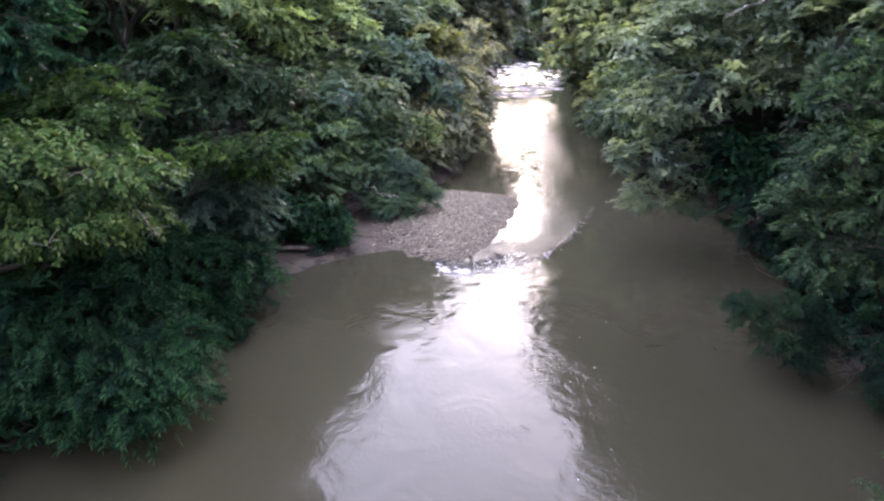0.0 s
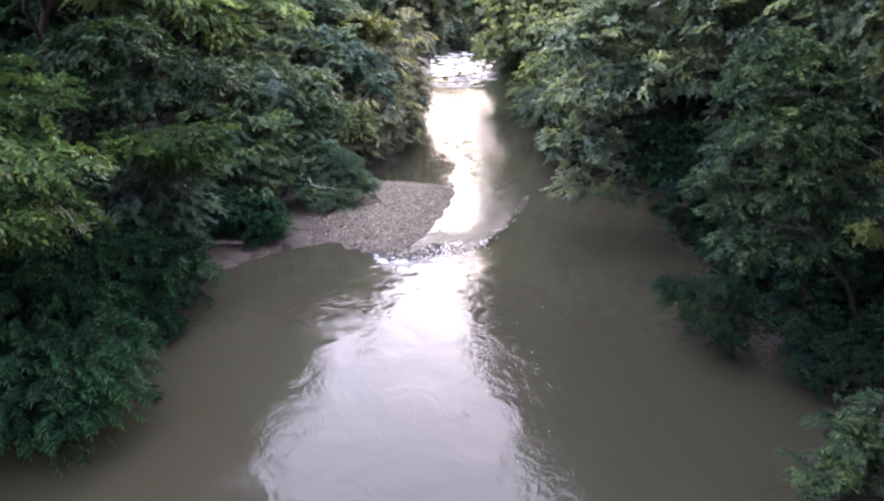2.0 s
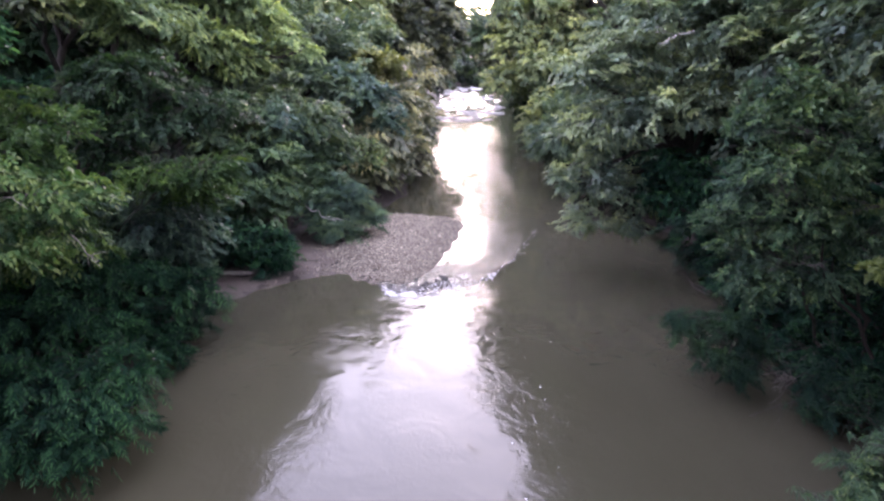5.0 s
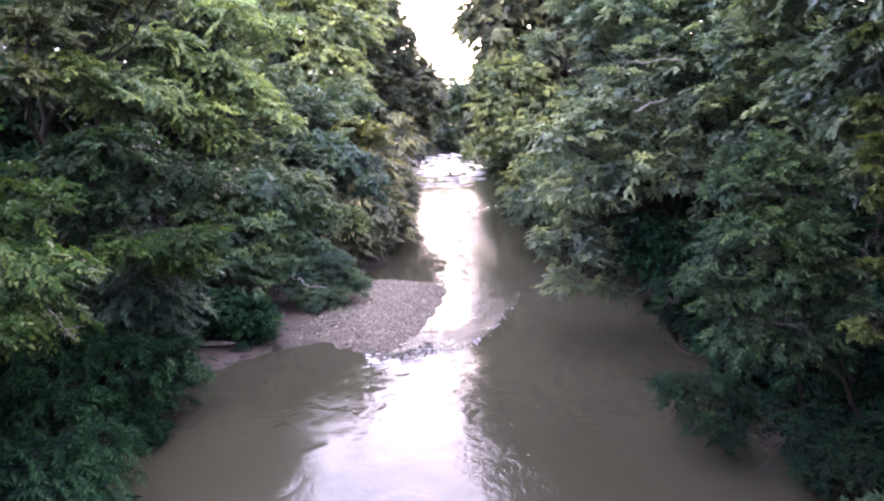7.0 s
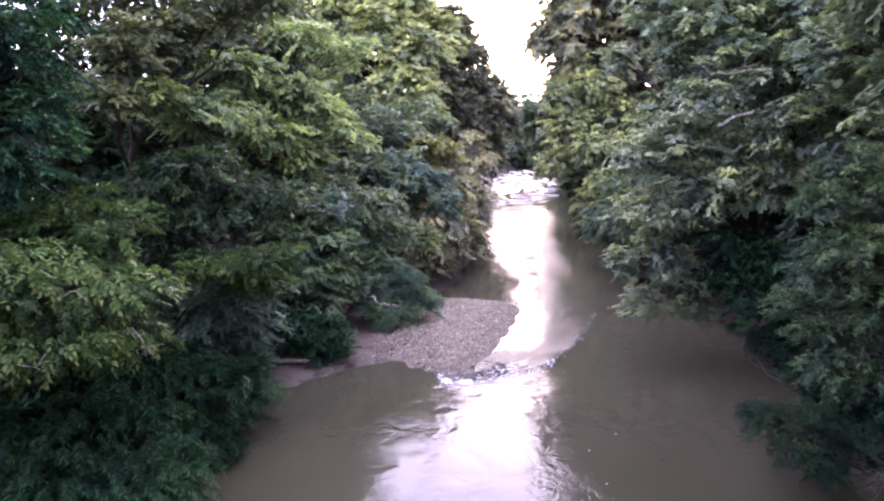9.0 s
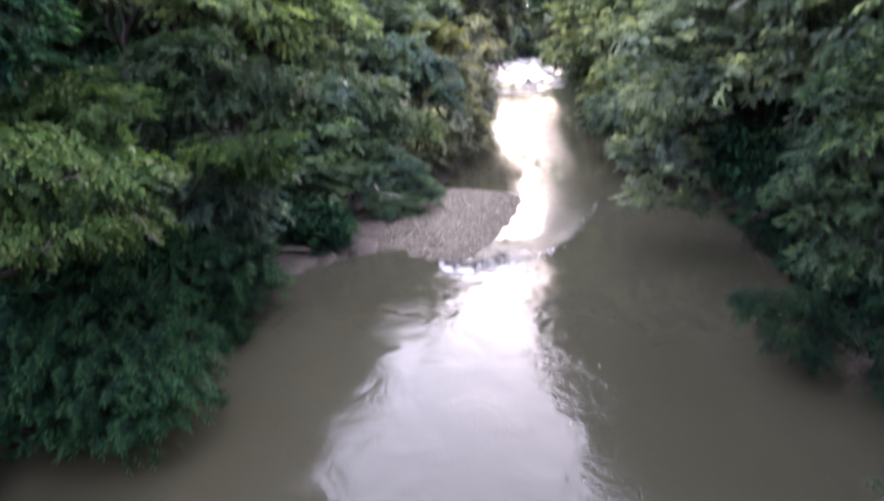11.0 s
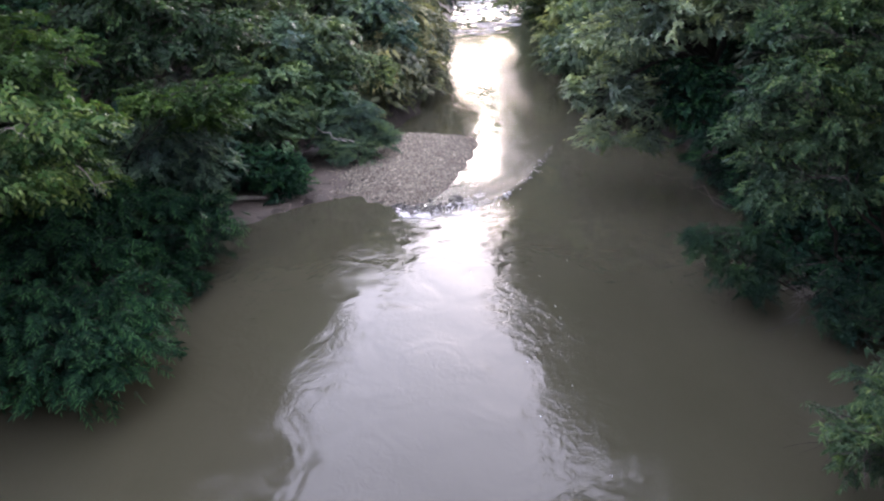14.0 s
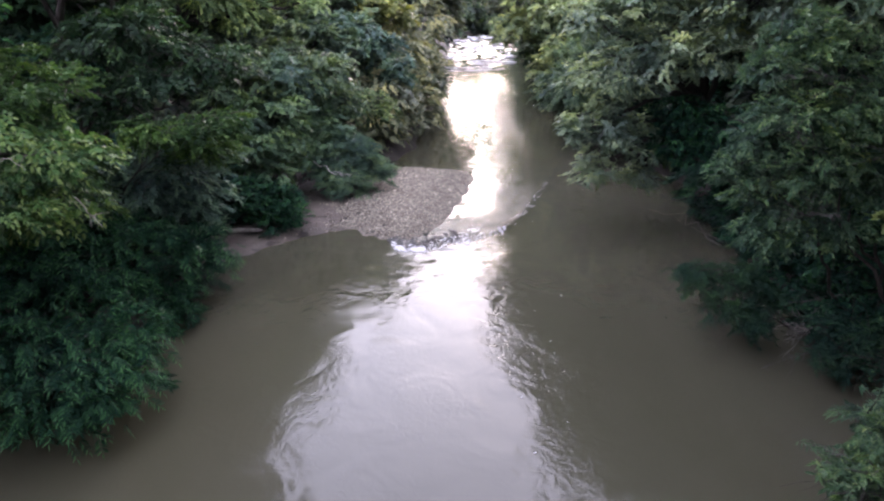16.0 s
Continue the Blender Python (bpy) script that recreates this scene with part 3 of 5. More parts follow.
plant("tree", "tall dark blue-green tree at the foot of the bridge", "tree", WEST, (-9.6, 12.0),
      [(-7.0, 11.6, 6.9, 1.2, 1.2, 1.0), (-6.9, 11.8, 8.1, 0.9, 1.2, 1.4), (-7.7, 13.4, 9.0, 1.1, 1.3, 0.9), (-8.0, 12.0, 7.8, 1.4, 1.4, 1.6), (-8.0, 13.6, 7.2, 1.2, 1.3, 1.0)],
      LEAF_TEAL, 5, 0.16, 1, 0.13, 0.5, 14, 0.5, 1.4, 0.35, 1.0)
plant("shrub", "dark blue-green shrub in the shade of taller trees", "shrub", WEST, (-7.0, 17.6),
      [(-5.4, 17.2, 3.0, 1.5, 1.4, 1.3), (-5.4, 17.7, 1.8, 1.3, 1.3, 1.1), (-6.0, 16.5, 2.4, 1.2, 1.3, 1.2)],
      LEAF_BLUE, 6, 0.07, 3, 0.14, 0.35, 14, 0.5, 1.4, 0.3, 1.0, True)
plant("tree", "broad golden-olive tree with long drooping boughs over the bank", "tree", WEST, (-9.01, 26.5),
      [(-7.4, 22.8, 7.8, 2.04, 2.04, 0.92), (-7.2, 26, 9.3, 1.82, 1.82, 0.911), (-5.8, 27.7, 8.7, 1.85, 1.85, 0.87), (-4.7, 28.1, 7.9, 1.48, 1.48, 0.74), (-3.6, 27.9, 7.1, 1.08, 1.05, 0.45), (-2.8, 27.6, 6.7, 0.63, 0.75, 0.24), (-6.2, 26, 7.1, 1.69, 1.69, 0.77), (-5.7, 27.7, 6.3, 1.62, 1.62, 0.73), (-8, 20.9, 8.2, 1.1, 1.1, 0.68), (-5.5, 29, 10.6, 2.03, 2.03, 1), (-4.2, 31.5, 10.4, 1.54, 1.54, 0.902)],
      LEAF_GOLD, 7, 0.22, 1, 0.14, 0.6, 12, 0.55, 1.4, 0.3, 1.0, True)
plant("tree", "tall dull-olive tree with a thin ragged top", "tree", WEST, (-10.4, 21.8),
      [(-8.5, 20, 9.2, 1.5, 1.5, 1.1), (-8.4, 18.5, 8, 1.1, 1.1, 0.59), (-7.8, 21.5, 9.9, 1.5, 1.5, 0.92), (-6.6, 22.5, 10.7, 1.5, 1.5, 0.86), (-9, 22.5, 11.1, 1.8, 1.8, 0.89), (-5.3, 23, 11, 1.3, 1.3, 0.6)],
      LEAF_DULL, 57, 0.18, 1, 0.14, 0.5, 12, 0.55, 1.3, 0.3, 1.0, True)
plant("tree", "tall slender tree with a thin crown high above the others", "tree", WEST, (-8.6, 23.6),
      [(-7.8, 21.8, 15.4, 1.9, 2.0, 1.6), (-6.6, 22.4, 13.6, 1.5, 1.6, 1.0), (-9.0, 23.0, 13.6, 1.6, 1.8, 1.2), (-6.4, 22.4, 16.8, 1.5, 1.6, 1.4), (-10.0, 22.0, 16.2, 1.8, 1.8, 1.6), (-8.0, 23.0, 18.2, 1.8, 1.8, 1.4), (-9.7, 23.5, 12.4, 1.3, 1.2, 0.6), (-7.4, 23.5, 12.6, 1.1, 1.2, 0.5), (-5.6, 23.5, 12.5, 0.8, 0.9, 0.4), (-12.2, 23.5, 12.3, 1.4, 1.3, 0.7)],
      LEAF_DULL, 66, 0.16, 1, 0.16, 0.5, 12, 0.6, 0.9, 0.4, 1.0, True)
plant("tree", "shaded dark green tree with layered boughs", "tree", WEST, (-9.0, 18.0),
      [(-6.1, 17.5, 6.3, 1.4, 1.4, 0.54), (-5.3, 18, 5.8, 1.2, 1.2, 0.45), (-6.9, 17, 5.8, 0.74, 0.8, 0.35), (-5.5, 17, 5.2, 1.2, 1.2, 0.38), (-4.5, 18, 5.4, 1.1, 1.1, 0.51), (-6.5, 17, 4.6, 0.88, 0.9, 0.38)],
      LEAF_SHADED, 58, 0.12, 1, 0.12, 0.5, 12, 0.5, 1.3, 0.35, 1.0, True)
plant("tree", "olive-green tree with drooping tips above the gravel bar", "tree", WEST, (-7.4, 23.4),
      [(-4.9, 25, 4.75, 1.5, 1.5, 0.7), (-4.03, 24.4, 4.25, 0.8, 1, 0.362), (-5.9, 25, 3.88, 1.5, 1.5, 0.587), (-3.77, 26.2, 5.12, 0.963, 1, 0.475), (-2, 27, 3.4, 1.3, 1.3, 0.77), (-0.8, 29, 2.6, 1.1, 1.1, 0.71), (-2.5, 26, 4.4, 1.3, 1.3, 0.74)],
      LEAF_OLIVE, 59, 0.12, 1, 0.12, 0.55, 12, 0.5, 1.4, 0.4, 1.0, True)
plant("shrub", "blue-green shrub with soft feathery sprays", "shrub", WEST, (-6.22, 26.4),
      [(-3.69, 24.1, 4.59, 0.782, 0.92, 0.632), (-3.12, 25.3, 3.9, 0.828, 0.92, 0.621), (-4.5, 25.3, 3.44, 1.03, 1.03, 0.54)],
      LEAF_BLUE, 61, 0.06, 3, 0.127, 0.35, 14, 0.483, 1.4, 0.3, 1.1, True)
plant("shrub", "leafy green shrub with bright sprigs in front of dark shade", "shrub", WEST, (-7.2, 17.2),
      [(-4.4, 16, 4.2, 1, 1, 0.35), (-5, 15, 4.3, 0.71, 0.8, 0.36), (-3.8, 16.5, 4.3, 0.62, 0.8, 0.25), (-4.4, 17, 3.6, 0.86, 0.9, 0.34)],
      LEAF_FRESH, 62, 0.06, 3, 0.11, 0.5, 12, 0.42, 1.1, 0.3, 1.0)
plant("shrub", "pale blue-green shrub in the shade of the brown tree", "shrub", WEST, (-3.0, 34.0),
      [(-0.8, 33, 4.8, 1.4, 1.4, 0.8), (-2, 34, 5.5, 1.4, 1.4, 0.77), (0.1, 33, 3.6, 1.1, 1.1, 0.74)],
      LEAF_BLUE, 63, 0.08, 3, 0.18, 0.45, 12, 0.6, 1.5, 0.35, 1.1, True)
plant("tree", "small tree turning dull yellow beside the reach", "tree", WEST, (-1.8, 37.0),
      [(0.1, 37, 6, 1.2, 1.2, 0.65), (-0.9, 37, 6.4, 1.0, 1.0, 0.6)], LEAF_BRASS, 64, 0.08, 1, 0.18, 0.5, 12, 0.6, 1.5, 0.35, 1.1, True)
shrub_bar = plant("shrub", "mid-green shrub leaning over the gravel bar", "shrub", WEST, (-5.6, 24.6),
      [(-4.4, 22.6, 2.0, 1.5, 1.5, 1.1), (-2.9, 24.9, 2.0, 1.7, 1.6, 1.1), (-4.3, 23.6, 3.0, 1.8, 1.7, 1.2), (-2.6, 26.2, 2.6, 1.4, 1.5, 1.1)],
      LEAF_SHRUB, 8, 0.08, 4, 0.115, 0.55, 12, 0.45, 1.6, 0.2, 1.1, True)
plant("shrub", "dark blue-green shrub at the foot of the gravel bar", "shrub", WEST, (-4.7, 22.2),
      [(-4.0, 21.5, 0.9, 1.1, 1.1, 0.8), (-3.4, 21.2, 0.6, 0.8, 0.9, 0.55), (-4.8, 21.0, 1.2, 1.0, 1.0, 0.8)],
      LEAF_TEAL, 37, 0.04, 4, 0.14, 0.3, 14, 0.42, 1.6, 0.2, 1.2, True)
plant("shrub", "feathery grey-green shrub spreading over the pebbles", "shrub", WEST, (-3.0, 25.2),
      [(-1.6, 25.0, 1.6, 1.2, 1.3, 0.9), (-1.9, 24.0, 0.8, 0.8, 0.9, 0.6), (-2.4, 24.2, 1.5, 0.9, 0.9, 0.7), (-1.6, 24.2, 0.8, 0.7, 0.7, 0.45), (-1.0, 25.2, 1.1, 0.7, 0.8, 0.5), (-0.4, 25, 0.9, 0.54, 0.8, 0.49), (-1, 24.2, 0.2, 0.52, 0.8, 0.52), (-1.7, 24.6, 0.7, 0.61, 0.8, 0.61)],
      LEAF_BLUE, 38, 0.035, 5, 0.09, 0.3, 16, 0.4, 1.0, 0.15, 1.1)
plant("tree", "shaded mid-green tree below a bright crown", "tree", WEST, (-5.76, 38),
      [(-3.46, 38, 7, 2.99, 3.1, 1.72), (-5.42, 35.4, 7.57, 2.64, 2.64, 1.84), (-1.16, 41.5, 7.23, 2.53, 2.99, 1.72), (-2.77, 36.8, 5.39, 2.99, 2.99, 1.72), (-3.92, 32.1, 4.7, 2.53, 2.53, 1.49), (-1.51, 35.7, 3.55, 2.3, 2.3, 1.49)],
      LEAF_GREEN, 9, 0.22, 1, 0.195, 0.6, 12, 0.747, 1.4, 0.3, 1.1, True)
plant("tree", "tall yellow-green tree with a rounded bright crown", "tree", WEST, (-6.43, 55),
      [(-4.25, 53.7, 14.1, 3.2, 3.2, 2.43), (-1.69, 53.7, 12.8, 2.82, 2.82, 2.18), (-3.1, 52.4, 9.97, 3.33, 3.2, 1.92), (-5.53, 55, 17.5, 3.33, 3.2, 1.92), (-2.2, 56.3, 17, 2.82, 2.94, 1.92), (-1.56, 52.4, 8.54, 2.3, 2.3, 1.41), (-7.71, 55, 16, 2.69, 2.69, 1.66), (0.356, 57.6, 14, 1.92, 1.92, 2.3), (-4.64, 51.2, 7.9, 2.43, 2.43, 1.41), (-8.22, 53.7, 12.1, 3.07, 3.07, 2.18)],
      LEAF_LIGHT, 33, 0.25, 1, 0.294, 0.55, 12, 0.955, 2.4, 0.3, 1.1, True, bough=1.2)
plant("tree", "pale green tree rising behind the bright crown", "tree", WEST, (-7.53, 63.1),
      [(-5.77, 62.5, 14, 5, 3, 4), (-12, 58.7, 13.5, 4.5, 3, 4.25), (-0.775, 62.5, 13, 3, 3, 4.25), (-8.28, 61.2, 7.75, 5.5, 3, 3.75), (-2.02, 62.5, 6.25, 4, 3, 3.75), (-2.27, 62.5, 17.8, 1.88, 1.88, 2.38), (-3.9, 62.5, 18, 2, 2, 2.12)],
      LEAF_LIGHT, 68, 0.25, 1, 0.625, 0.6, 10, 1.38, 2.6, 0.3, 1.1, True, 4, bough=1.5)
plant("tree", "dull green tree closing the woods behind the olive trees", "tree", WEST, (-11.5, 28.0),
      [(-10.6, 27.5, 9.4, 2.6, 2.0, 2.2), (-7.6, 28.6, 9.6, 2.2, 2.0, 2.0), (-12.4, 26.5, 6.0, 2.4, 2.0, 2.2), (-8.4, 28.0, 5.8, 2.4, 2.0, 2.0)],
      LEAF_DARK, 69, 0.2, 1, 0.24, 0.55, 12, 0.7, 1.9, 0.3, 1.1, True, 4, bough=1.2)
plant("tree", "dark grey-green tree with a sloping crown beside the far reach", "tree", WEST, (-1.0, 61.0),
      [(1.5, 62, 15.2, 2.1, 2.1, 2.5), (2.6, 64, 12, 2.5, 2.5, 3.1), (4.4, 65, 9.9, 2, 2, 2.6), (6.2, 68, 8.5, 1.8, 1.8, 2.3), (1.9, 60, 7.4, 2.4, 2.4, 2.9), (4.4, 62, 5.7, 1.9, 1.9, 2.2), (2.2, 57, 3.8, 1.9, 1.9, 2.1), (-0.3, 60, 11, 2.4, 2.4, 2.9),
       (0.3, 62, 15, 2.4, 2.4, 2.6), (2.6, 62, 13, 1.9, 1.9, 2.5), (5, 62, 9.3, 1.7, 1.7, 1.7), (-1.2, 60, 13.1, 2.4, 2.4, 2.9)],
      LEAF_HAZED, 10, 0.26, 1, 0.3, 0.55, 12, 0.8, 2.6, 0.3, 1.1, True, bough=1.2)
plant("tree", "brownish olive tree hanging low over the river", "tree", WEST, (-1.6, 36.5),
      [(0.3, 38.0, 4.2, 2.1, 2.8, 1.8), (1.2, 36.0, 1.8, 1.3, 2.2, 1.5), (-0.3, 33.2, 2.5, 1.7, 2.0, 1.4), (-0.8, 31.6, 1.3, 1.5, 1.2, 1.0), (2.0, 48.0, 5.2, 1.7, 2.8, 2.0), (1.8, 42.0, 2.6, 1.5, 2.6, 1.8)],
      LEAF_BROWN, 11, 0.15, 1, 0.19, 0.55, 14, 0.75, 1.5, 0.4, 1.0, True)
for k, (x, y, z, r) in enumerate([(1.7, 62, 5, 3.2), (2.2, 74, 7.5, 3.6), (3.2, 86, 5.5, 3.6), (3.6, 102, 7, 4.5), (4.6, 120, 7, 5)]):
    plant("tree", "hazy green tree on the bank of the far reach", "tree", WEST, (x - 2.5, y), [(x, y, z, r, r * 1.4, r * 0.9), (x - 2, y + 3, z + 2.4, r, r * 1.2, r * 0.8), (x - 0.6, y - 2, z - 2.6, r * 0.7, r, r * 0.6)],
          (LEAF_DARK, LEAF_GREEN)[k % 2], 20 + k, 0.2, 1, 0.52, 0.5, 12, 1.2, 1.4, 0.3, 1.0, True, 3)

# ---- east bank ----
tree_grey = plant("tree", "large grey-green tree arching over the river with glossy leaves", "tree", EAST, (12.0, 22.6),
      [(7.2, 21, 6.8, 1.7, 1.7, 0.98), (5.6, 20.5, 6.3, 0.94, 0.9, 0.65), (8.5, 21, 7.8, 2.2, 2.2, 1.3), (7.4, 22.5, 9, 1.1, 1.1, 1.1), (9.9, 20, 6.7, 2.1, 2.1, 1.2), (8.1, 20.5, 5.5, 1.9, 1.9, 0.8), (6.8, 21, 4.7, 1.7, 1.7, 0.75), (9.3, 20, 5.4, 1.3, 1.3, 0.71),
       (5.8, 21.5, 4.7, 0.81, 0.8, 0.54), (6.4, 21, 3.1, 1.1, 1.1, 0.93), (5.4, 21, 3.1, 0.5, 0.8, 0.5), (7.8, 21.5, 2.7, 0.9, 0.9, 0.93), (6.1, 21, 1.8, 0.72, 0.8, 0.54), (7.7, 21.5, 1.5, 0.66, 0.8, 0.41), (5.9, 24, 9.3, 0.56, 0.8, 0.56)],
      LEAF_GREY, 12, 0.26, 1, 0.092, 0.65, 12, 0.4, 1.5, 0.2, 1.2, True)
plant("tree", "tall grey-green tree rising above the arching one", "tree", EAST, (13.0, 22.4),
      [(9.7, 20, 8.6, 2, 2, 1.2), (8.2, 22, 10.1, 1.9, 1.9, 1.3), (10.2, 22, 10.8, 2.2, 2.2, 1.4), (10.4, 18.5, 8.3, 1.5, 1.5, 1.4), (6.9, 23, 10.6, 0.98, 1, 0.9), (11.1, 20, 10, 1.9, 1.9, 1.5), (7.9, 23.0, 16.4, 1.8, 1.9, 2.0), (9.8, 21.6, 16.6, 2.2, 2.2, 2.0), (10.9, 21.5, 13.2, 2.3, 2.4, 2.0), (11.6, 22.5, 7.5, 2.0, 2.0, 1.6), (13.0, 20.2, 6.9, 1.7, 1.7, 1.4), (13.6, 25.0, 9.5, 2.6, 2.4, 2.0), (8.6, 22.0, 11.0, 1.2, 1.3, 0.7)],
      LEAF_ASH, 65, 0.2, 1, 0.118, 0.65, 12, 0.44, 1.4, 0.2, 1.2, True)
# added shrub whose near-black leaves stand for the hollow's shade
plant("shrub", "added leafy shrub in shade-dark colour in the hollow under the arching tree", "shrub", EAST, (11.4, 20.4),
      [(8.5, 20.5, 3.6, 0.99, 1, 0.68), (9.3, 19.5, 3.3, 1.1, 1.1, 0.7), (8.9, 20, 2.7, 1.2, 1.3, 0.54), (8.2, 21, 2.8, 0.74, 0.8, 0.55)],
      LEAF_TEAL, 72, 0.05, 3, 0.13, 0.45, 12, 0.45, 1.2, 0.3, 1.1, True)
shrub_willow = plant("shrub", "grey-green willow shrub with fine twigs leaning over the water", "shrub", EAST, (9.8, 12.4),
      [(7.5, 13, 6.2, 0.66, 0.8, 0.6), (7.1, 13, 5.6, 0.66, 0.8, 0.42), (8, 12.6, 5.8, 0.84, 0.8, 0.6), (7.5, 12.6, 4.9, 0.95, 1, 0.54), (8.3, 12.3, 4.9, 0.9, 0.9, 0.72), (7.1, 13, 4.4, 0.78, 0.8, 0.51), (6.8, 13.3, 3.6, 0.52, 0.7, 0.44),
       (7.8, 12.5, 3.9, 1.1, 1.1, 0.66), (7.2, 13, 3.2, 0.68, 0.8, 0.37), (7.5, 12.8, 2.6, 0.81, 0.8, 0.5), (8.2, 12.4, 2.8, 0.87, 0.9, 0.5), (8.7, 12.2, 3.8, 0.55, 0.8, 0.74)],
      LEAF_WILLOW, 13, 0.07, 4, 0.1, 0.42, 14, 0.36, 1.1, 0.2, 1.1)
plant("shrub", "low dark blue-green shrub just above the water", "shrub", EAST, (9.0, 13.4),
      [(6.5, 13.3, 1.3, 0.65, 0.6, 0.42), (7.2, 13, 1.4, 0.6, 0.6, 0.42), (6.8, 12.8, 0.85, 0.6, 0.6, 0.4), (7.3, 12.6, 0.65, 0.5, 0.5, 0.3), (7.6, 12.9, 1.1, 0.42, 0.5, 0.3), (6.1, 13.4, 1.5, 0.3, 0.4, 0.22)],
      LEAF_WATERSIDE, 14, 0.04, 4, 0.09, 0.3, 16, 0.34, 1.0, 0.25, 1.1)
plant("shrub", "small green shrub among dead branches at the water's edge", "shrub", EAST, (9.4, 11.0),
      [(8.2, 11.6, 0.95, 0.45, 0.5, 0.33), (8.8, 11.3, 0.95, 0.6, 0.6, 0.42), (7.9, 11.2, 0.6, 0.4, 0.4, 0.25), (9, 10.8, 0.75, 0.5, 0.5, 0.45), (8.3, 11, 0.55, 0.45, 0.5, 0.28)],
      LEAF_WATERSIDE, 15, 0.035, 3, 0.09, 0.3, 16, 0.34, 1.0, 0.25, 1.1)
shrub_twiggy = plant("shrub", "pale grey-green shrub with bare twigs below the bridge", "shrub", EAST, (8.9, 7.4),
      [(6.25, 7.3, 0.9, 0.6, 0.55, 0.45), (6.6, 7.3, 2.0, 0.5, 0.5, 0.4), (7.6, 7.5, 1.4, 0.8, 0.7, 0.7), (6.2, 7.4, 1.6, 0.49, 0.5, 0.44), (5.7, 7.2, 1.2, 0.42, 0.5, 0.31), (6.6, 7.6, 1.9, 0.33, 0.5, 0.38)],
      LEAF_WILLOW, 16, 0.035, 3, 0.1, 0.32, 16, 0.34, 1.2, 0.2, 1.1)
# the lobe at z 13.0 is out of view, added to shade the water
plant("tree", "tall dark green tree above the willow shrub", "tree", EAST, (12.6, 14.5),
      [(10.4, 14.6, 7.8, 1.8, 1.7, 1.3), (10.2, 12.9, 8.7, 1.7, 1.7, 1.5), (9.6, 15.6, 10.8, 2.2, 2.2, 1.8), (10.6, 13.4, 11.4, 2.1, 2.1, 1.7), (9.6, 16.8, 8.6, 1.5, 1.6, 1.1), (9.6, 10.6, 9.2, 1.8, 1.8, 1.4), (9.6, 8.6, 9.6, 1.8, 1.8, 1.5), (7.5, 10.4, 13.0, 2.4, 2.6, 1.7), (11.0, 12.0, 6.4, 1.8, 1.8, 1.2), (10.8, 9.2, 6.6, 1.7, 1.8, 1.2), (11.2, 15.4, 6.6, 1.9, 2.0, 1.3), (11.6, 10.6, 4.8, 1.4, 1.6, 1.2), (9.6, 14.2, 9.8, 1.2, 1.2, 1.0)],
      LEAF_ASH, 17, 0.2, 1, 0.155, 0.6, 12, 0.5, 1.3, 0.25, 1.1, True)
plant("tree", "slender tree with yellowing leaves close to the bridge", "tree", EAST, (9.6, 8.6),
      [(6.6, 9, 8.1, 0.16, 0.3, 0.14), (6.85, 9, 7.2, 0.34, 0.35, 0.18), (6.95, 9, 6.5, 0.27, 0.3, 0.32), (7.1, 9, 5.9, 0.26, 0.3, 0.37), (7.1, 9, 4.9, 0.21, 0.3, 0.2), (7, 8.8, 4, 0.28, 0.3, 0.2), (8.7, 8.8, 6.4, 0.9, 0.9, 0.9)],
      LEAF_TURNING, 18, 0.05, 1, 0.095, 0.75, 12, 0.24, 1.0, 0.2, 1.2)
plant("tree", "light yellow-green tree on the far side of the reach", "tree", EAST, (13.2, 45.5),
      [(9, 46, 10.9, 0.75, 0.8, 1.2), (7.6, 46, 9.3, 1.4, 1.3, 1.1), (9.6, 45, 9.1, 2, 2, 1.4), (11, 44, 7.5, 1.7, 1.7, 1.2), (8.2, 45, 7.3, 1.9, 1.9, 1.2), (9.6, 43, 5.8, 2.2, 2.2, 1.3), (7.9, 46, 5.1, 1.6, 1.6, 0.97), (7, 47, 4.3, 0.92, 0.9, 0.61), (10, 42, 3.9, 1.8, 1.8, 1), (11.7, 43, 7.1, 1, 1, 1.1), (9.6, 44.6, 2.2, 1.3, 2.6, 1.3)],
      LEAF_LIGHT, 19, 0.2, 1, 0.155, 0.6, 12, 0.52, 1.5, 0.3, 1.1, True)
# the high outlying lobes are added to block sky gaps mirrored in the river
plant("shrub", "mid-green shrub dipping towards the river", "shrub", EAST, (11.4, 33.6),
      [(8.1, 35.1, 2.2, 1.4, 1.9, 0.9), (8.5, 31.9, 3.2, 1.8, 1.9, 1.1), (9.6, 30.0, 2.6, 1.6, 2.0, 1.4), (9.4, 36.0, 3.4, 1.5, 2.0, 1.3), (9.2, 30.6, 4.6, 1.6, 1.6, 1.4), (12.6, 39.0, 7.6, 2.0, 2.0, 2.0), (12.4, 25.0, 5.2, 1.4, 1.4, 1.2), (15.2, 30.5, 8.3, 2.2, 2.0, 1.8), (13.6, 42.0, 6.3, 1.7, 1.6, 1.5), (9.8, 29.4, 2.3, 1.0, 1.2, 0.8)],
      LEAF_GREEN, 31, 0.09, 3, 0.16, 0.55, 14, 0.6, 1.5, 0.3, 1.0, True)
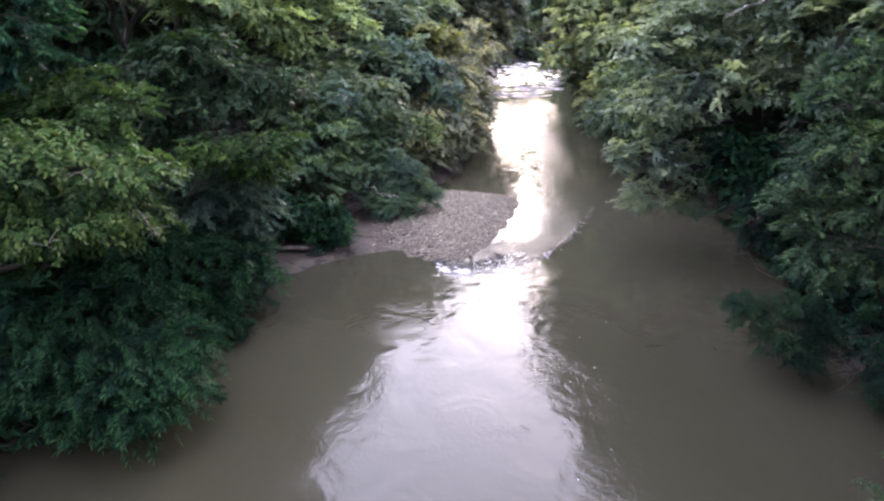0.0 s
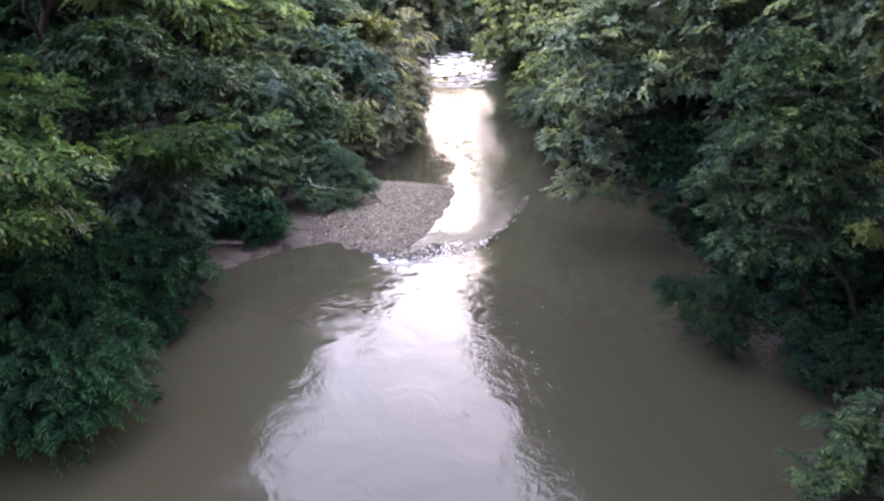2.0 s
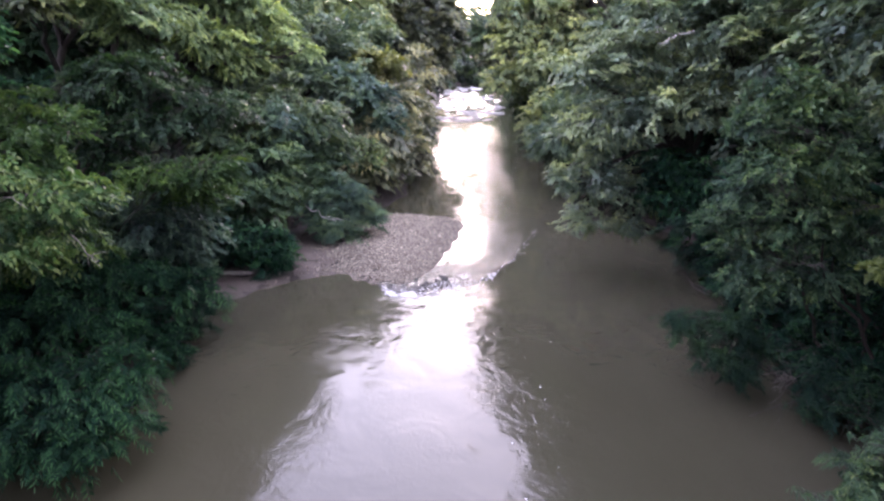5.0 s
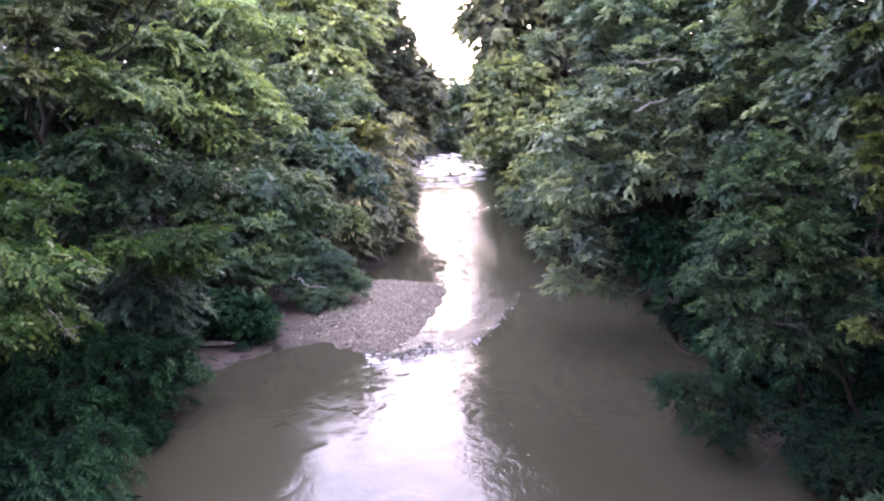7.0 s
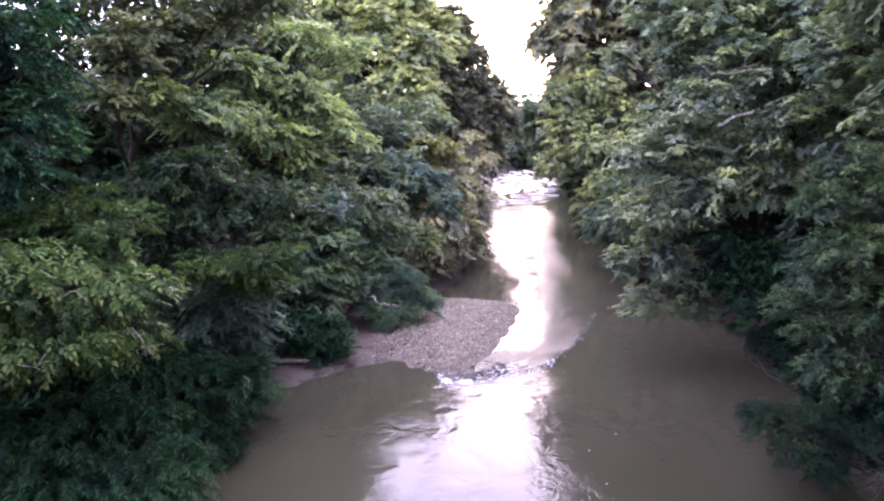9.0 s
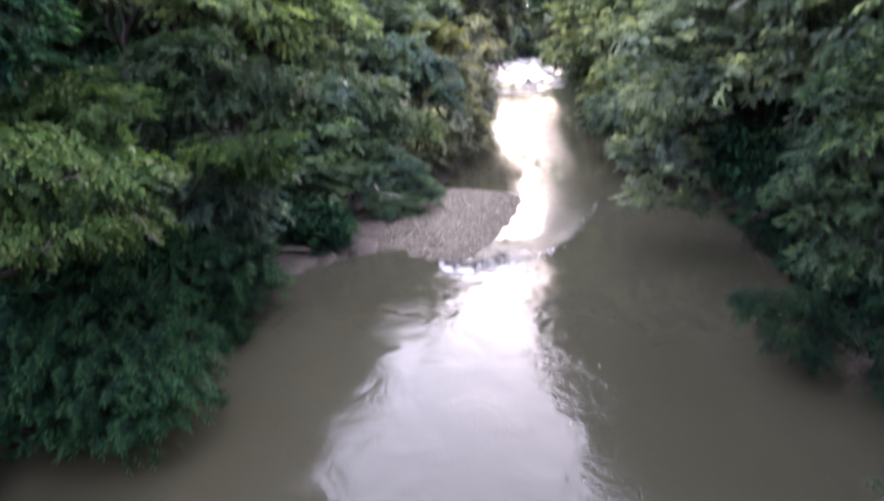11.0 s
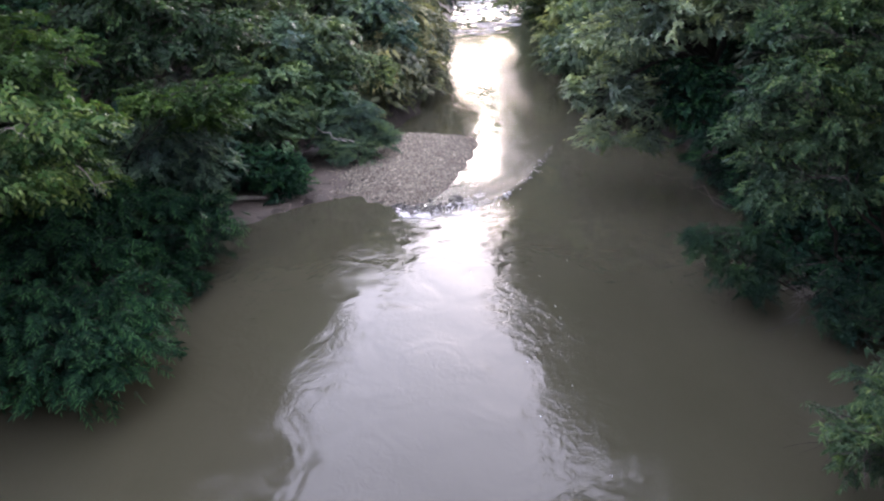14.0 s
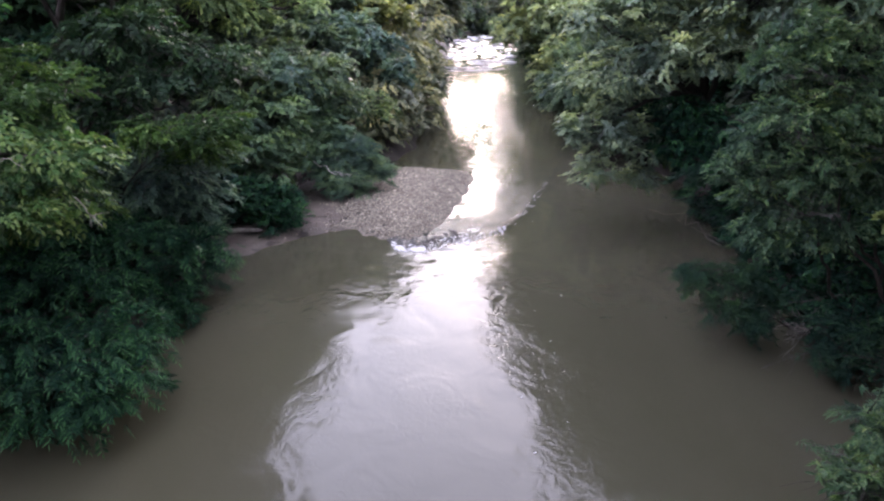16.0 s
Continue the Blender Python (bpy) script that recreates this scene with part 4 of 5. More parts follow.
plant("tree", "leaning green tree that narrows the far reach", "tree", EAST, (15.0, 65.0),
      [(10.2, 66, 5.6, 1.8, 1.8, 1.9), (13.4, 66.0, 8.4, 2.4, 3.0, 2.6), (14.0, 63.0, 3.6, 2.0, 3.0, 2.4), (11.6, 65, 6.6, 1.8, 2.4, 2.0), (11.8, 54, 4.0, 1.8, 2.2, 1.8), (13.2, 58, 5.5, 2.0, 2.2, 2.2)], LEAF_HAZED, 34, 0.2, 1, 0.3, 0.55, 12, 0.9, 2.2, 0.3, 1.1, True)
# hidden behind the light tree, added to stop a bright spot on the water
plant("shrub", "hidden olive shrub added to block a sky gap mirrored in the river", "shrub", EAST, (12.4, 51.0),
      [(10.4, 50, 3.4, 1.7, 1.5, 1.5), (12.2, 52, 4.6, 1.8, 1.5, 1.6), (11.2, 51, 1.8, 1.5, 1.5, 1.3)], LEAF_OLIVE, 71, 0.08, 3, 0.26, 0.55, 12, 0.7, 3.0, 0.3, 1.1, True, 4, bough=1.8)
plant("tree", "leaning green tree by the upper riffle", "tree", EAST, (17.2, 77.0),
      [(9.3, 78, 8.7, 2.6, 2.5, 2.1), (10.8, 76, 7.8, 1.9, 1.8, 2.1), (13.0, 77.0, 9.0, 2.6, 3.0, 3.0), (16.0, 78.0, 10.5, 3.0, 3.4, 3.0), (16.2, 75.0, 5.0, 2.4, 3.4, 3.0)], LEAF_GREEN, 35, 0.22, 1, 0.36, 0.55, 12, 1.0, 2.2, 0.3, 1.1, True)
plant("tree", "very tall dark tree with a ragged drooping edge", "tree", EAST, (14.2, 49.0),
      [(8.7, 48.0, 13.2, 2.4, 3.2, 2.2), (9.3, 48.0, 17.2, 2.6, 3.0, 2.6), (11.0, 48.0, 21.0, 2.9, 3.2, 2.8), (12.6, 48.0, 25.2, 2.9, 3.2, 3.0), (14.4, 48.0, 29.6, 3.0, 3.0, 3.4), (9.2, 48.0, 9.4, 2.3, 3.0, 2.4),
       (13.0, 47.0, 18.0, 4.0, 3.8, 4.2), (12.4, 49.0, 12.0, 3.6, 3.6, 3.2), (16.2, 47.0, 21.0, 4.0, 4.0, 4.4), (16.0, 48.0, 14.0, 4.0, 4.0, 3.6), (17.0, 48.0, 26.0, 3.6, 3.8, 3.6), (10.4, 51.5, 15.0, 2.9, 2.0, 4.4), (11.4, 51.5, 10.0, 3.0, 2.0, 3.6), (12.8, 51.0, 21.0, 3.0, 2.0, 4.2),
       (6.7, 48, 13.3, 0.78, 0.8, 1.8), (7.8, 48, 15.9, 0.95, 0.9, 1.6), (10.9, 52, 18.3, 2.6, 2.5, 2.6), (12.2, 52, 15.8, 2.6, 2.5, 2.6), (9.5, 51, 12.3, 1.7, 1.7, 2.3), (15.5, 52, 18.1, 2.7, 2.5, 3.1), (13, 52, 12.8, 2.4, 2.4, 2.1), (17.8, 47, 20.1, 2.9, 2.5, 3.1), (20.8, 46, 20, 3.1, 2.5, 3.1), (19.7, 47, 17.7, 3.3, 2.5, 2.5)],
      LEAF_BROWN, 32, 0.45, 1, 0.43, 0.5, 12, 0.75, 2.2, 0.6, 1.1, True, bough=1.0)
for k, (x, y, z, r) in enumerate([(15.5, 62, 4.5, 3.0), (17.6, 78, 4.5, 3.6), (18.6, 97, 7.5, 4.6), (21.5, 116, 8, 5)]):
    plant("tree", "hazy green tree on the bank of the far reach", "tree", EAST, (x + 2.5, y), [(x, y, z, r, r * 1.4, r * 0.9), (x + 2, y + 3, z + 2.4, r, r * 1.2, r * 0.8), (x + 0.6, y - 2, z - 2.2, r * 0.7, r, r * 0.6)],
          (LEAF_GREEN, LEAF_OLIVE)[k % 2], 40 + k, 0.2, 1, 0.52, 0.5, 12, 1.2, 1.4, 0.3, 1.0, True, 3)
for k, (x, y, z, r) in enumerate([(17, 149, 9, 7), (24, 139, 7, 7), (9, 150, 10, 8), (32, 145, 8, 8), (0, 150, 9, 8)]):
    plant("tree", "distant hazy tree where the river bends away", "tree", FAR, (x, y + 2), [(x, y, z, r, r, r * 0.75), (x - 3, y + 4, z + 2, r * 0.8, r, r * 0.6), (x + 3, y - 2, z - 2.5, r * 0.8, r * 0.8, r * 0.5)],
          (LEAF_GREEN, LEAF_OLIVE)[k % 2], 50 + k, 0.3, 1, 0.8, 0.55, 10, 2.0, 1.4, 0.3, 1.0, True, 3)

for k, (x, y) in enumerate([(9, 119.5), (12.4, 124.0), (15.6, 126.5), (19.5, 129), (24, 130), (29, 131)]):
    plant("shrub", "distant waterside shrub at the river's bend", "shrub", FAR, (x, y + 1.5), [(x, y, 1.2, 3.0, 2.0, 1.5), (x + 0.5, y + 2, 3.6, 3.2, 2.6, 2.4)],
          (LEAF_GREEN, LEAF_DARK, LEAF_OLIVE)[k % 3], 170 + k, 0.1, 3, 0.6, 0.55, 10, 1.4, 1.5, 0.3, 1.0, True, 3)

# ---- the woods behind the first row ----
# below y = 30 the leaf colours are darkened to paint the hollow's shade
# the tree at y = 9 is unseen, made tall to shade the river
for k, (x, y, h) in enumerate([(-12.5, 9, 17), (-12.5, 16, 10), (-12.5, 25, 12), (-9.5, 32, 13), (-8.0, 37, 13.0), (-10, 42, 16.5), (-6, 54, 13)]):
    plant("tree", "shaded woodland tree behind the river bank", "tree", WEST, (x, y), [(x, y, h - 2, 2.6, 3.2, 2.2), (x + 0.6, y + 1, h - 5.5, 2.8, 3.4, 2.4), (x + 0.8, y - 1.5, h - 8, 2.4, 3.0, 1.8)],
          (LEAF_TEAL if y < 20 else LEAF_SHADED if y < 30 else (LEAF_DARK, LEAF_GREEN, LEAF_OLIVE)[k % 3]), 60 + k, 0.2, 1, 0.26 if y < 30 else 0.4, 0.5, 12, 0.7 if y < 30 else 1.1, 1.4, 0.3, 1.0, True, 3)
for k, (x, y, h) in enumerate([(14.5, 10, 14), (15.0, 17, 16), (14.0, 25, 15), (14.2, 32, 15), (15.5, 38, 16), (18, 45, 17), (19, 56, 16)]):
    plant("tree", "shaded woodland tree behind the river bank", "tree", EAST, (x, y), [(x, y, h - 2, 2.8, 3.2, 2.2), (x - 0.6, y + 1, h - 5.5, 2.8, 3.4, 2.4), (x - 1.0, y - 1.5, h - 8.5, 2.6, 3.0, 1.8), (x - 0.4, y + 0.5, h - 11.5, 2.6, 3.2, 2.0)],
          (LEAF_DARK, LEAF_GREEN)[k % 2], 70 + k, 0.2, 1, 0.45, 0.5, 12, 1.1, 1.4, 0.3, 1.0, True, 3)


for k, (x, y, z) in enumerate([(10.3, 28.0, 1.9), (10.2, 39.4, 1.9), (11.6, 51.5, 2.2), (12.6, 57.0, 2.4), (13.4, 64.5, 2.6), (14.2, 72.0, 2.6)]):
    plant("shrub", "leafy shrub trailing its boughs over the river", "shrub", EAST, (x + 1.4, y), [(x, y, z, 1.2, 2.2, 1.2), (x + 0.5, y + 1.0, z + 1.8, 1.6, 2.2, 1.3)],
          (LEAF_GREEN, LEAF_OLIVE)[k % 2], 160 + k, 0.06, 3, 0.17 + 0.003 * y, 0.5, 12, 0.8, 1.5, 0.35, 1.0, True, 4)

# unseen canopy, added and shaped to keep sky light off the east water
plant("tree", "unseen broad tree added beside the bridge to shade the water", "tree", EAST, (11.0, 5.6),
      [(9.0, 5.4, 8.0, 2.2, 2.2, 1.8), (8.2, 3.4, 9.6, 2.2, 2.0, 1.7), (7.6, 1.2, 10.0, 2.4, 2.2, 1.6), (7.6, 6.4, 12.2, 2.6, 2.6, 1.6), (7.4, 2.6, 12.6, 2.8, 2.6, 1.6), (6.2, 4.4, 14.6, 2.4, 2.6, 1.4), (6.0, 0.6, 14.4, 2.6, 2.6, 1.4), (5.8, 7.6, 13.8, 2.4, 2.6, 1.4), (5.6, 10.4, 14.6, 2.2, 2.4, 1.3), (5.0, 4.0, 15.6, 2.4, 2.6, 1.3), (7.3, 4.5, 4.6, 1.6, 1.4, 1.5), (7.2, 2.4, 5.0, 1.6, 1.4, 1.5), (10.6, 6.8, 9.6, 2.4, 2.4, 2.0), (9.4, 3.6, 10.4, 2.4, 2.4, 2.0), (10.8, 5.2, 6.0, 2.2, 2.2, 1.6), (6.4, 4.2, 4.0, 1.5, 1.3, 1.6), (6.0, 3.8, 6.6, 1.6, 1.4, 1.6), (6.0, 4.2, 9.4, 1.8, 1.5, 1.7), (5.6, 2.2, 8.0, 1.6, 1.5, 1.8), (5.8, 1.8, 11.0, 1.9, 1.8, 1.8), (6.4, 5.0, 11.6, 1.8, 1.6, 1.6), (8.4, 6.6, 3.6, 1.4, 1.2, 1.6), (7.2, 6.0, 2.2, 0.9, 0.9, 0.9), (6.7, 5.3, 3.8, 0.9, 0.9, 1.0), (6.1, 4.6, 5.4, 0.9, 0.9, 1.0), (5.4, 3.8, 7.0, 0.9, 0.9, 1.0)], LEAF_DARK, 36, 0.22, 1, 0.55, 0.55, 12, 0.9, 3.4, 0.3, 1.0, True, 4)
# second unseen canopy, added high overhead to darken the same water
plant("tree", "unseen tall tree added at the bridge's end to shade the water", "tree", EAST, (14.0, 2.0),
      [(9.5, 8, 15.5, 2.8, 2.8, 1.8), (9, 4, 17, 3, 3, 1.8), (8.5, 0, 17, 3, 3, 1.8), (12, 6, 14, 3, 3, 2.5), (12, 1, 14, 3, 3, 2.5), (11, -4, 15, 3, 3, 2.5), (12.5, 10, 12.5, 2.6, 2.8, 2.4), (13.0, 3, 9.5, 2.4, 3, 2.4), (7.4, 4.4, 7.2, 1.7, 1.6, 1.2), (9.0, 6.6, 5.6, 1.6, 1.4, 1.3), (6.6, 2.4, 8.0, 1.8, 1.6, 1.2), (5.6, -3, 16, 3, 3, 1.6), (5.0, 1.5, 17, 2.6, 2.6, 1.5), (7.2, -6, 16, 3, 3, 1.8), (4.6, 6, 18.4, 3, 3, 1.6), (4.6, 11, 19.2, 3, 3, 1.6), (7.0, 12.5, 17.6, 2.8, 2.8, 1.7), (3.4, 1, 19.2, 3, 3, 1.6), (3.6, -4, 18.6, 3, 3, 1.6)], LEAF_DARK, 67, 0.3, 1, 0.65, 0.6, 12, 1.1, 3.2, 0.3, 1.0, True, 4)

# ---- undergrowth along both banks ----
# leaf colours darkened, near-black close by, to stand for shade under the trees
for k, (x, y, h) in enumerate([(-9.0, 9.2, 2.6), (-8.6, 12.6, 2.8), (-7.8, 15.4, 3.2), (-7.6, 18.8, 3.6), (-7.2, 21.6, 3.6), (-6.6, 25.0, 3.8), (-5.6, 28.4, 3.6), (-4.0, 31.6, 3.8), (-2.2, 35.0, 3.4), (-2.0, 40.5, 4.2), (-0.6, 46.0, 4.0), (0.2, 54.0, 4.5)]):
    plant("shrub", "understorey shrub in shade-dark leaf colour below the woodland edge", "shrub", WEST, (x, y), [(x + 0.3, y, h - 1.0, 1.5, 1.9, 1.1), (x + 0.6, y + 0.6, h - 2.2, 1.5, 1.9, 1.0), (x - 0.9, y - 0.5, h - 0.6, 1.3, 1.6, 1.2)],
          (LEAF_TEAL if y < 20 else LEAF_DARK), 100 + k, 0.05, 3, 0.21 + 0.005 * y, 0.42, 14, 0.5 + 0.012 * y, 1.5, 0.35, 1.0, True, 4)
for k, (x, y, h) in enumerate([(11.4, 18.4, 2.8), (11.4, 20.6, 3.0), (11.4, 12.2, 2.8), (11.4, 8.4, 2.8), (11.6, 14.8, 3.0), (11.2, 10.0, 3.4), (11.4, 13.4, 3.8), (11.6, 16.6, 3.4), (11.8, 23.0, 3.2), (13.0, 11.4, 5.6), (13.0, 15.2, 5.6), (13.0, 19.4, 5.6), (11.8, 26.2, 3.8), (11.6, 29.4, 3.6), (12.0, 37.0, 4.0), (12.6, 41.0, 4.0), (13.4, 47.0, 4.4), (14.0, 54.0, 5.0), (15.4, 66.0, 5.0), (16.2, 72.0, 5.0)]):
    plant("shrub", "understorey shrub in shade-dark leaf colour below the woodland edge", "shrub", EAST, (x, y), [(x - 0.3, y, h - 1.0, 1.5, 1.9, 1.1), (x - 0.6, y + 0.6, h - 2.2, 1.4, 1.9, 1.0), (x + 0.9, y - 0.5, h - 0.6, 1.3, 1.6, 1.2)],
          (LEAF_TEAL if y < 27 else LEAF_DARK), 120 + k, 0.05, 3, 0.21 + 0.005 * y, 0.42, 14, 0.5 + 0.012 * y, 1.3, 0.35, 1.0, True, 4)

# added row that keeps light out of the hollow from behind, leaves darkened too
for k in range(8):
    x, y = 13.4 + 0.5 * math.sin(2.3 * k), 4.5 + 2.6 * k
    plant("shrub", "tall shade-dark shrub added to block light behind the bank", "shrub", EAST, (x, y), [(x, y, 3.6, 1.5, 1.8, 1.5), (x + 0.2, y + 0.5, 2.0, 1.6, 1.9, 1.2), (x + 0.4, y, 5.2, 1.3, 1.6, 1.2)],
          LEAF_SHADED, 180 + k, 0.06, 3, 0.36, 0.5, 12, 0.9, 1.9, 0.3, 1.0, True, 3)

# added shrubs cover the lit mud; near-black leaves paint the shade there
for k, (x, y) in enumerate([(9.5, 13.9), (9.6, 11.9), (10.0, 10.4), (9.8, 8.9), (10.4, 12.8), (9.6, 15.6), (9.9, 17.4), (10.2, 19.2), (10.4, 21.0), (8.9, 12.6)]):
    z = max(ground_z(x, y), 0.1)
    plant("shrub", "low added shrub in near-black leaf colour for the bank's shade", "shrub", EAST, (x, y), [(x - 0.2, y, z + 0.45, 0.75, 0.8, 0.4), (x + 0.4, y + 0.4, z + 0.7, 0.7, 0.8, 0.45), (x - 0.1, y - 0.5, z + 1.0, 0.6, 0.7, 0.4)],
          LEAF_TEAL, 190 + k, 0.025, 3, 0.11, 0.4, 14, 0.34, 1.1, 0.2, 1.1, True, 3)

# added in near-black leaves to hide lit earth where only shade belongs
plant("shrub", "tall near-black shrub added as shade behind the olive-green tree", "shrub", WEST, (-9.8, 23.2),
      [(-8.7, 22.4, 4.5, 1.4, 1.4, 1.2), (-9.4, 23.0, 3.2, 1.4, 1.5, 1.2), (-10.4, 23.6, 5.0, 1.4, 1.5, 1.3)],
      LEAF_TEAL, 230, 0.06, 3, 0.2, 0.4, 12, 0.5, 1.9, 0.3, 1.0, True, 4)

# ---- deeper rows of the woods ----
for k in range(9):
    for side in (-1, 1):
        x, y, h = side * (20 + 1.5 * math.sin(2.1 * k)), 7 + 7.5 * k, 12 + 1.5 * math.sin(1.7 * k + side)
        plant("tree", "shaded tree deep in the riverside woods", "tree", WEST if side < 0 else EAST, (x, y), [(x, y, h - 2.5, 3.6, 4.2, 2.8), (x, y + 1, h - 6.0, 3.8, 4.4, 2.8), (x, y - 1, h - 9.6, 3.6, 4.4, 2.6)],
              (LEAF_DARK, LEAF_GREEN)[k % 2], 200 + 2 * k + side, 0.22, 1, 1.0, 0.55, 10, 1.6, 1.4, 0.3, 1.0, True, 3)

# ---- the same woods go on unseen behind the bridge, added to hold back sky light ----
# the first three are raised well above the rest to shade the east water
for k, (x, y, h) in enumerate([(-12, 2, 20), (-12.5, -7, 20), (-13, -17, 18), (-12.5, -28, 14), (12.5, 2.5, 13), (13, -6, 13), (13, -16, 14), (12.5, -27, 14), (0, -55, 13), (8, -52, 13), (-8, -53, 13)]):
    plant("tree", "unseen woodland tree added behind the bridge to hold back sky light", "tree", "trees behind the bridge", (x, y), [(x, y, h - 2.5, 3.4, 4.2, 2.8), (x, y + 1, h - 6.0, 3.6, 4.4, 2.8), (x, y - 1.5, h - 9.5, 3.2, 4.2, 2.4), (x, y, 4.5, 3.2, 4.2, 2.6)],
          (LEAF_DARK, LEAF_GREEN)[k % 2], 140 + k, 0.22, 1, 0.95, 0.55, 10, 1.8, 1.3, 0.3, 1.0, True, 3)

# ---- dead wood and bare twigs ----
def branch_mesh(name, runs, mat, seed, forks=5, thin=0.3, size=0.5):
    """Crooked bare wood: runs of (start, end, radius), each with forking twigs."""
    rng = np.random.default_rng(seed)
    paths = []
    for a, b, r in runs:
        main = bent(rng, a, b, 0.05, 8)
        paths.append((main, np.linspace(r, r * 0.35, 8)))
        for _ in range(forks):
            s = main[rng.integers(3, 8)]
            e = s + unit(unit(np.subtract(b, a)) + rng.normal(0, 0.55, 3)) * size * rng.uniform(0.5, 1.1)
            tw = bent(rng, s, e, 0.1, 5)
            paths.append((tw, np.linspace(r * thin, 0.004, 5)))
            for _ in range(2):
                q = tw[rng.integers(1, 4)]
                paths.append((bent(rng, q, q + unit((e - s) + rng.normal(0, 0.3, 3)) * 0.25, 0.1, 4), np.linspace(0.006, 0.003, 4)))
    v, fcs = tubes(paths, 6)
    return mesh_of(name, v, fcs, mat, True)


def dead_wood(label, runs, seed, mat=DEADWOOD, **kw):
    return tagged(new("dead_branch", branch_mesh("dead_branch", runs, mat, seed, **kw)), label, "branch", "dead wood along the banks")


dead_wood("grey bare dead branch with fine forked twigs over the water", [((9.4, 12.3, 1.2), (7.8, 11.9, 0.6), 0.016), ((9.2, 12.5, 1.0), (7.9, 12.0, 0.9), 0.011)], 1, GREY_WOOD, forks=9, size=0.5)
dead_wood("thin grey fallen branch dipping into the river", [((9.6, 12.2, 0.6), (7.0, 11.7, 0.08), 0.016)], 2, WET_WOOD, forks=5, size=0.5)
dead_wood("long grey fallen limb lying on the dark bank", [((10.4, 12.8, 1.3), (8.4, 13.5, 0.6), 0.022)], 3, WET_WOOD, forks=3)
dead_wood("drowned branch lying in the shallows along the bank", [((9.3, 18.6, 0.06), (8.5, 22.5, -0.02), 0.028), ((9.5, 18.9, 0.05), (9.0, 21.3, 0.0), 0.018)], 4, WET_WOOD, forks=2, size=0.4)
dead_wood("broken branch stranded at the edge of the bank", [((10.6, 22.0, 0.5), (9.4, 23.6, 0.02), 0.03)], 5, WET_WOOD, forks=3)

part("bare_twig", branch_mesh("bare_twig", [((-3.0, 23.9, 1.75), (-1.95, 22.9, 1.35), 0.022)], PALE_WOOD, 6, forks=2), None).parent = shrub_bar
part("bare_twig", branch_mesh("bare_twig", [((7.00, 15.44, 8.18), (5.64, 15.13, 8.09), 0.02)], PALE_WOOD, 7, forks=3), tree_grey)
part("bare_twig", branch_mesh("bare_twig", [((6.57, 15.19, 7.32), (5.68, 14.90, 7.05), 0.016)], PALE_WOOD, 17, forks=2), tree_grey)
part("bare_twig", branch_mesh("bare_twig", [((6.5, 7.0, 0.9), (5.5, 7.0, 1.6), 0.008), ((6.5, 7.1, 0.8), (5.6, 6.8, 1.2), 0.007), ((6.6, 7.2, 1.6), (5.8, 6.9, 2.3), 0.007)], WET_WOOD, 8, forks=4, size=0.4), None).parent = shrub_twiggy
part("bare_twig", branch_mesh("bare_twig", [((8.4, 12.3, 4.0), (6.8, 11.6, 4.6), 0.012), ((8.4, 12.0, 5.0), (7.0, 11.3, 5.6), 0.012), ((8.2, 12.2, 3.2), (6.9, 11.0, 3.4), 0.011)], WET_WOOD, 9, forks=7, size=0.7), None).parent = shrub_willow
part("bare_twig", branch_mesh("bare_twig", [((-5.67, 9.98, 4.71), (-5.11, 10.06, 4.93), 0.008)], DEADWOOD, 30, forks=1, size=0.25), tree_yellow)
part("bare_twig", branch_mesh("bare_twig", [((-4.75, 10.57, 4.18), (-4.37, 10.52, 3.69), 0.008)], DEADWOOD, 31, forks=1, size=0.25), tree_yellow)
part("bare_twig", branch_mesh("bare_twig", [((-5.99, 9.43, 4.02), (-5.46, 9.52, 3.86), 0.008)], DEADWOOD, 32, forks=1, size=0.25), tree_yellow)
for ob in (shrub_bar, tree_grey, shrub_twiggy, shrub_willow, tree_yellow):
    for child in ob.children:
        if child.name.startswith("bare_twig"):
            child.location = -ob.location

rng = np.random.default_rng(77)
s = np.linspace(0, 1, 9)[:, None]
pts = np.array([-5.1, 20.40, 0.33]) * (1 - s) + np.array([-4.0, 20.52, 0.30]) * s + rng.normal(0, 0.008, (9, 3))
v, fcs = tubes([(pts, np.array([0.01, 0.07, 0.075, 0.072, 0.07, 0.068, 0.066, 0.062, 0.008]))], 10)
tagged(new("log", mesh_of("log", v, fcs, DEADWOOD, True)), "short bleached driftwood log on the mud bank", "log")


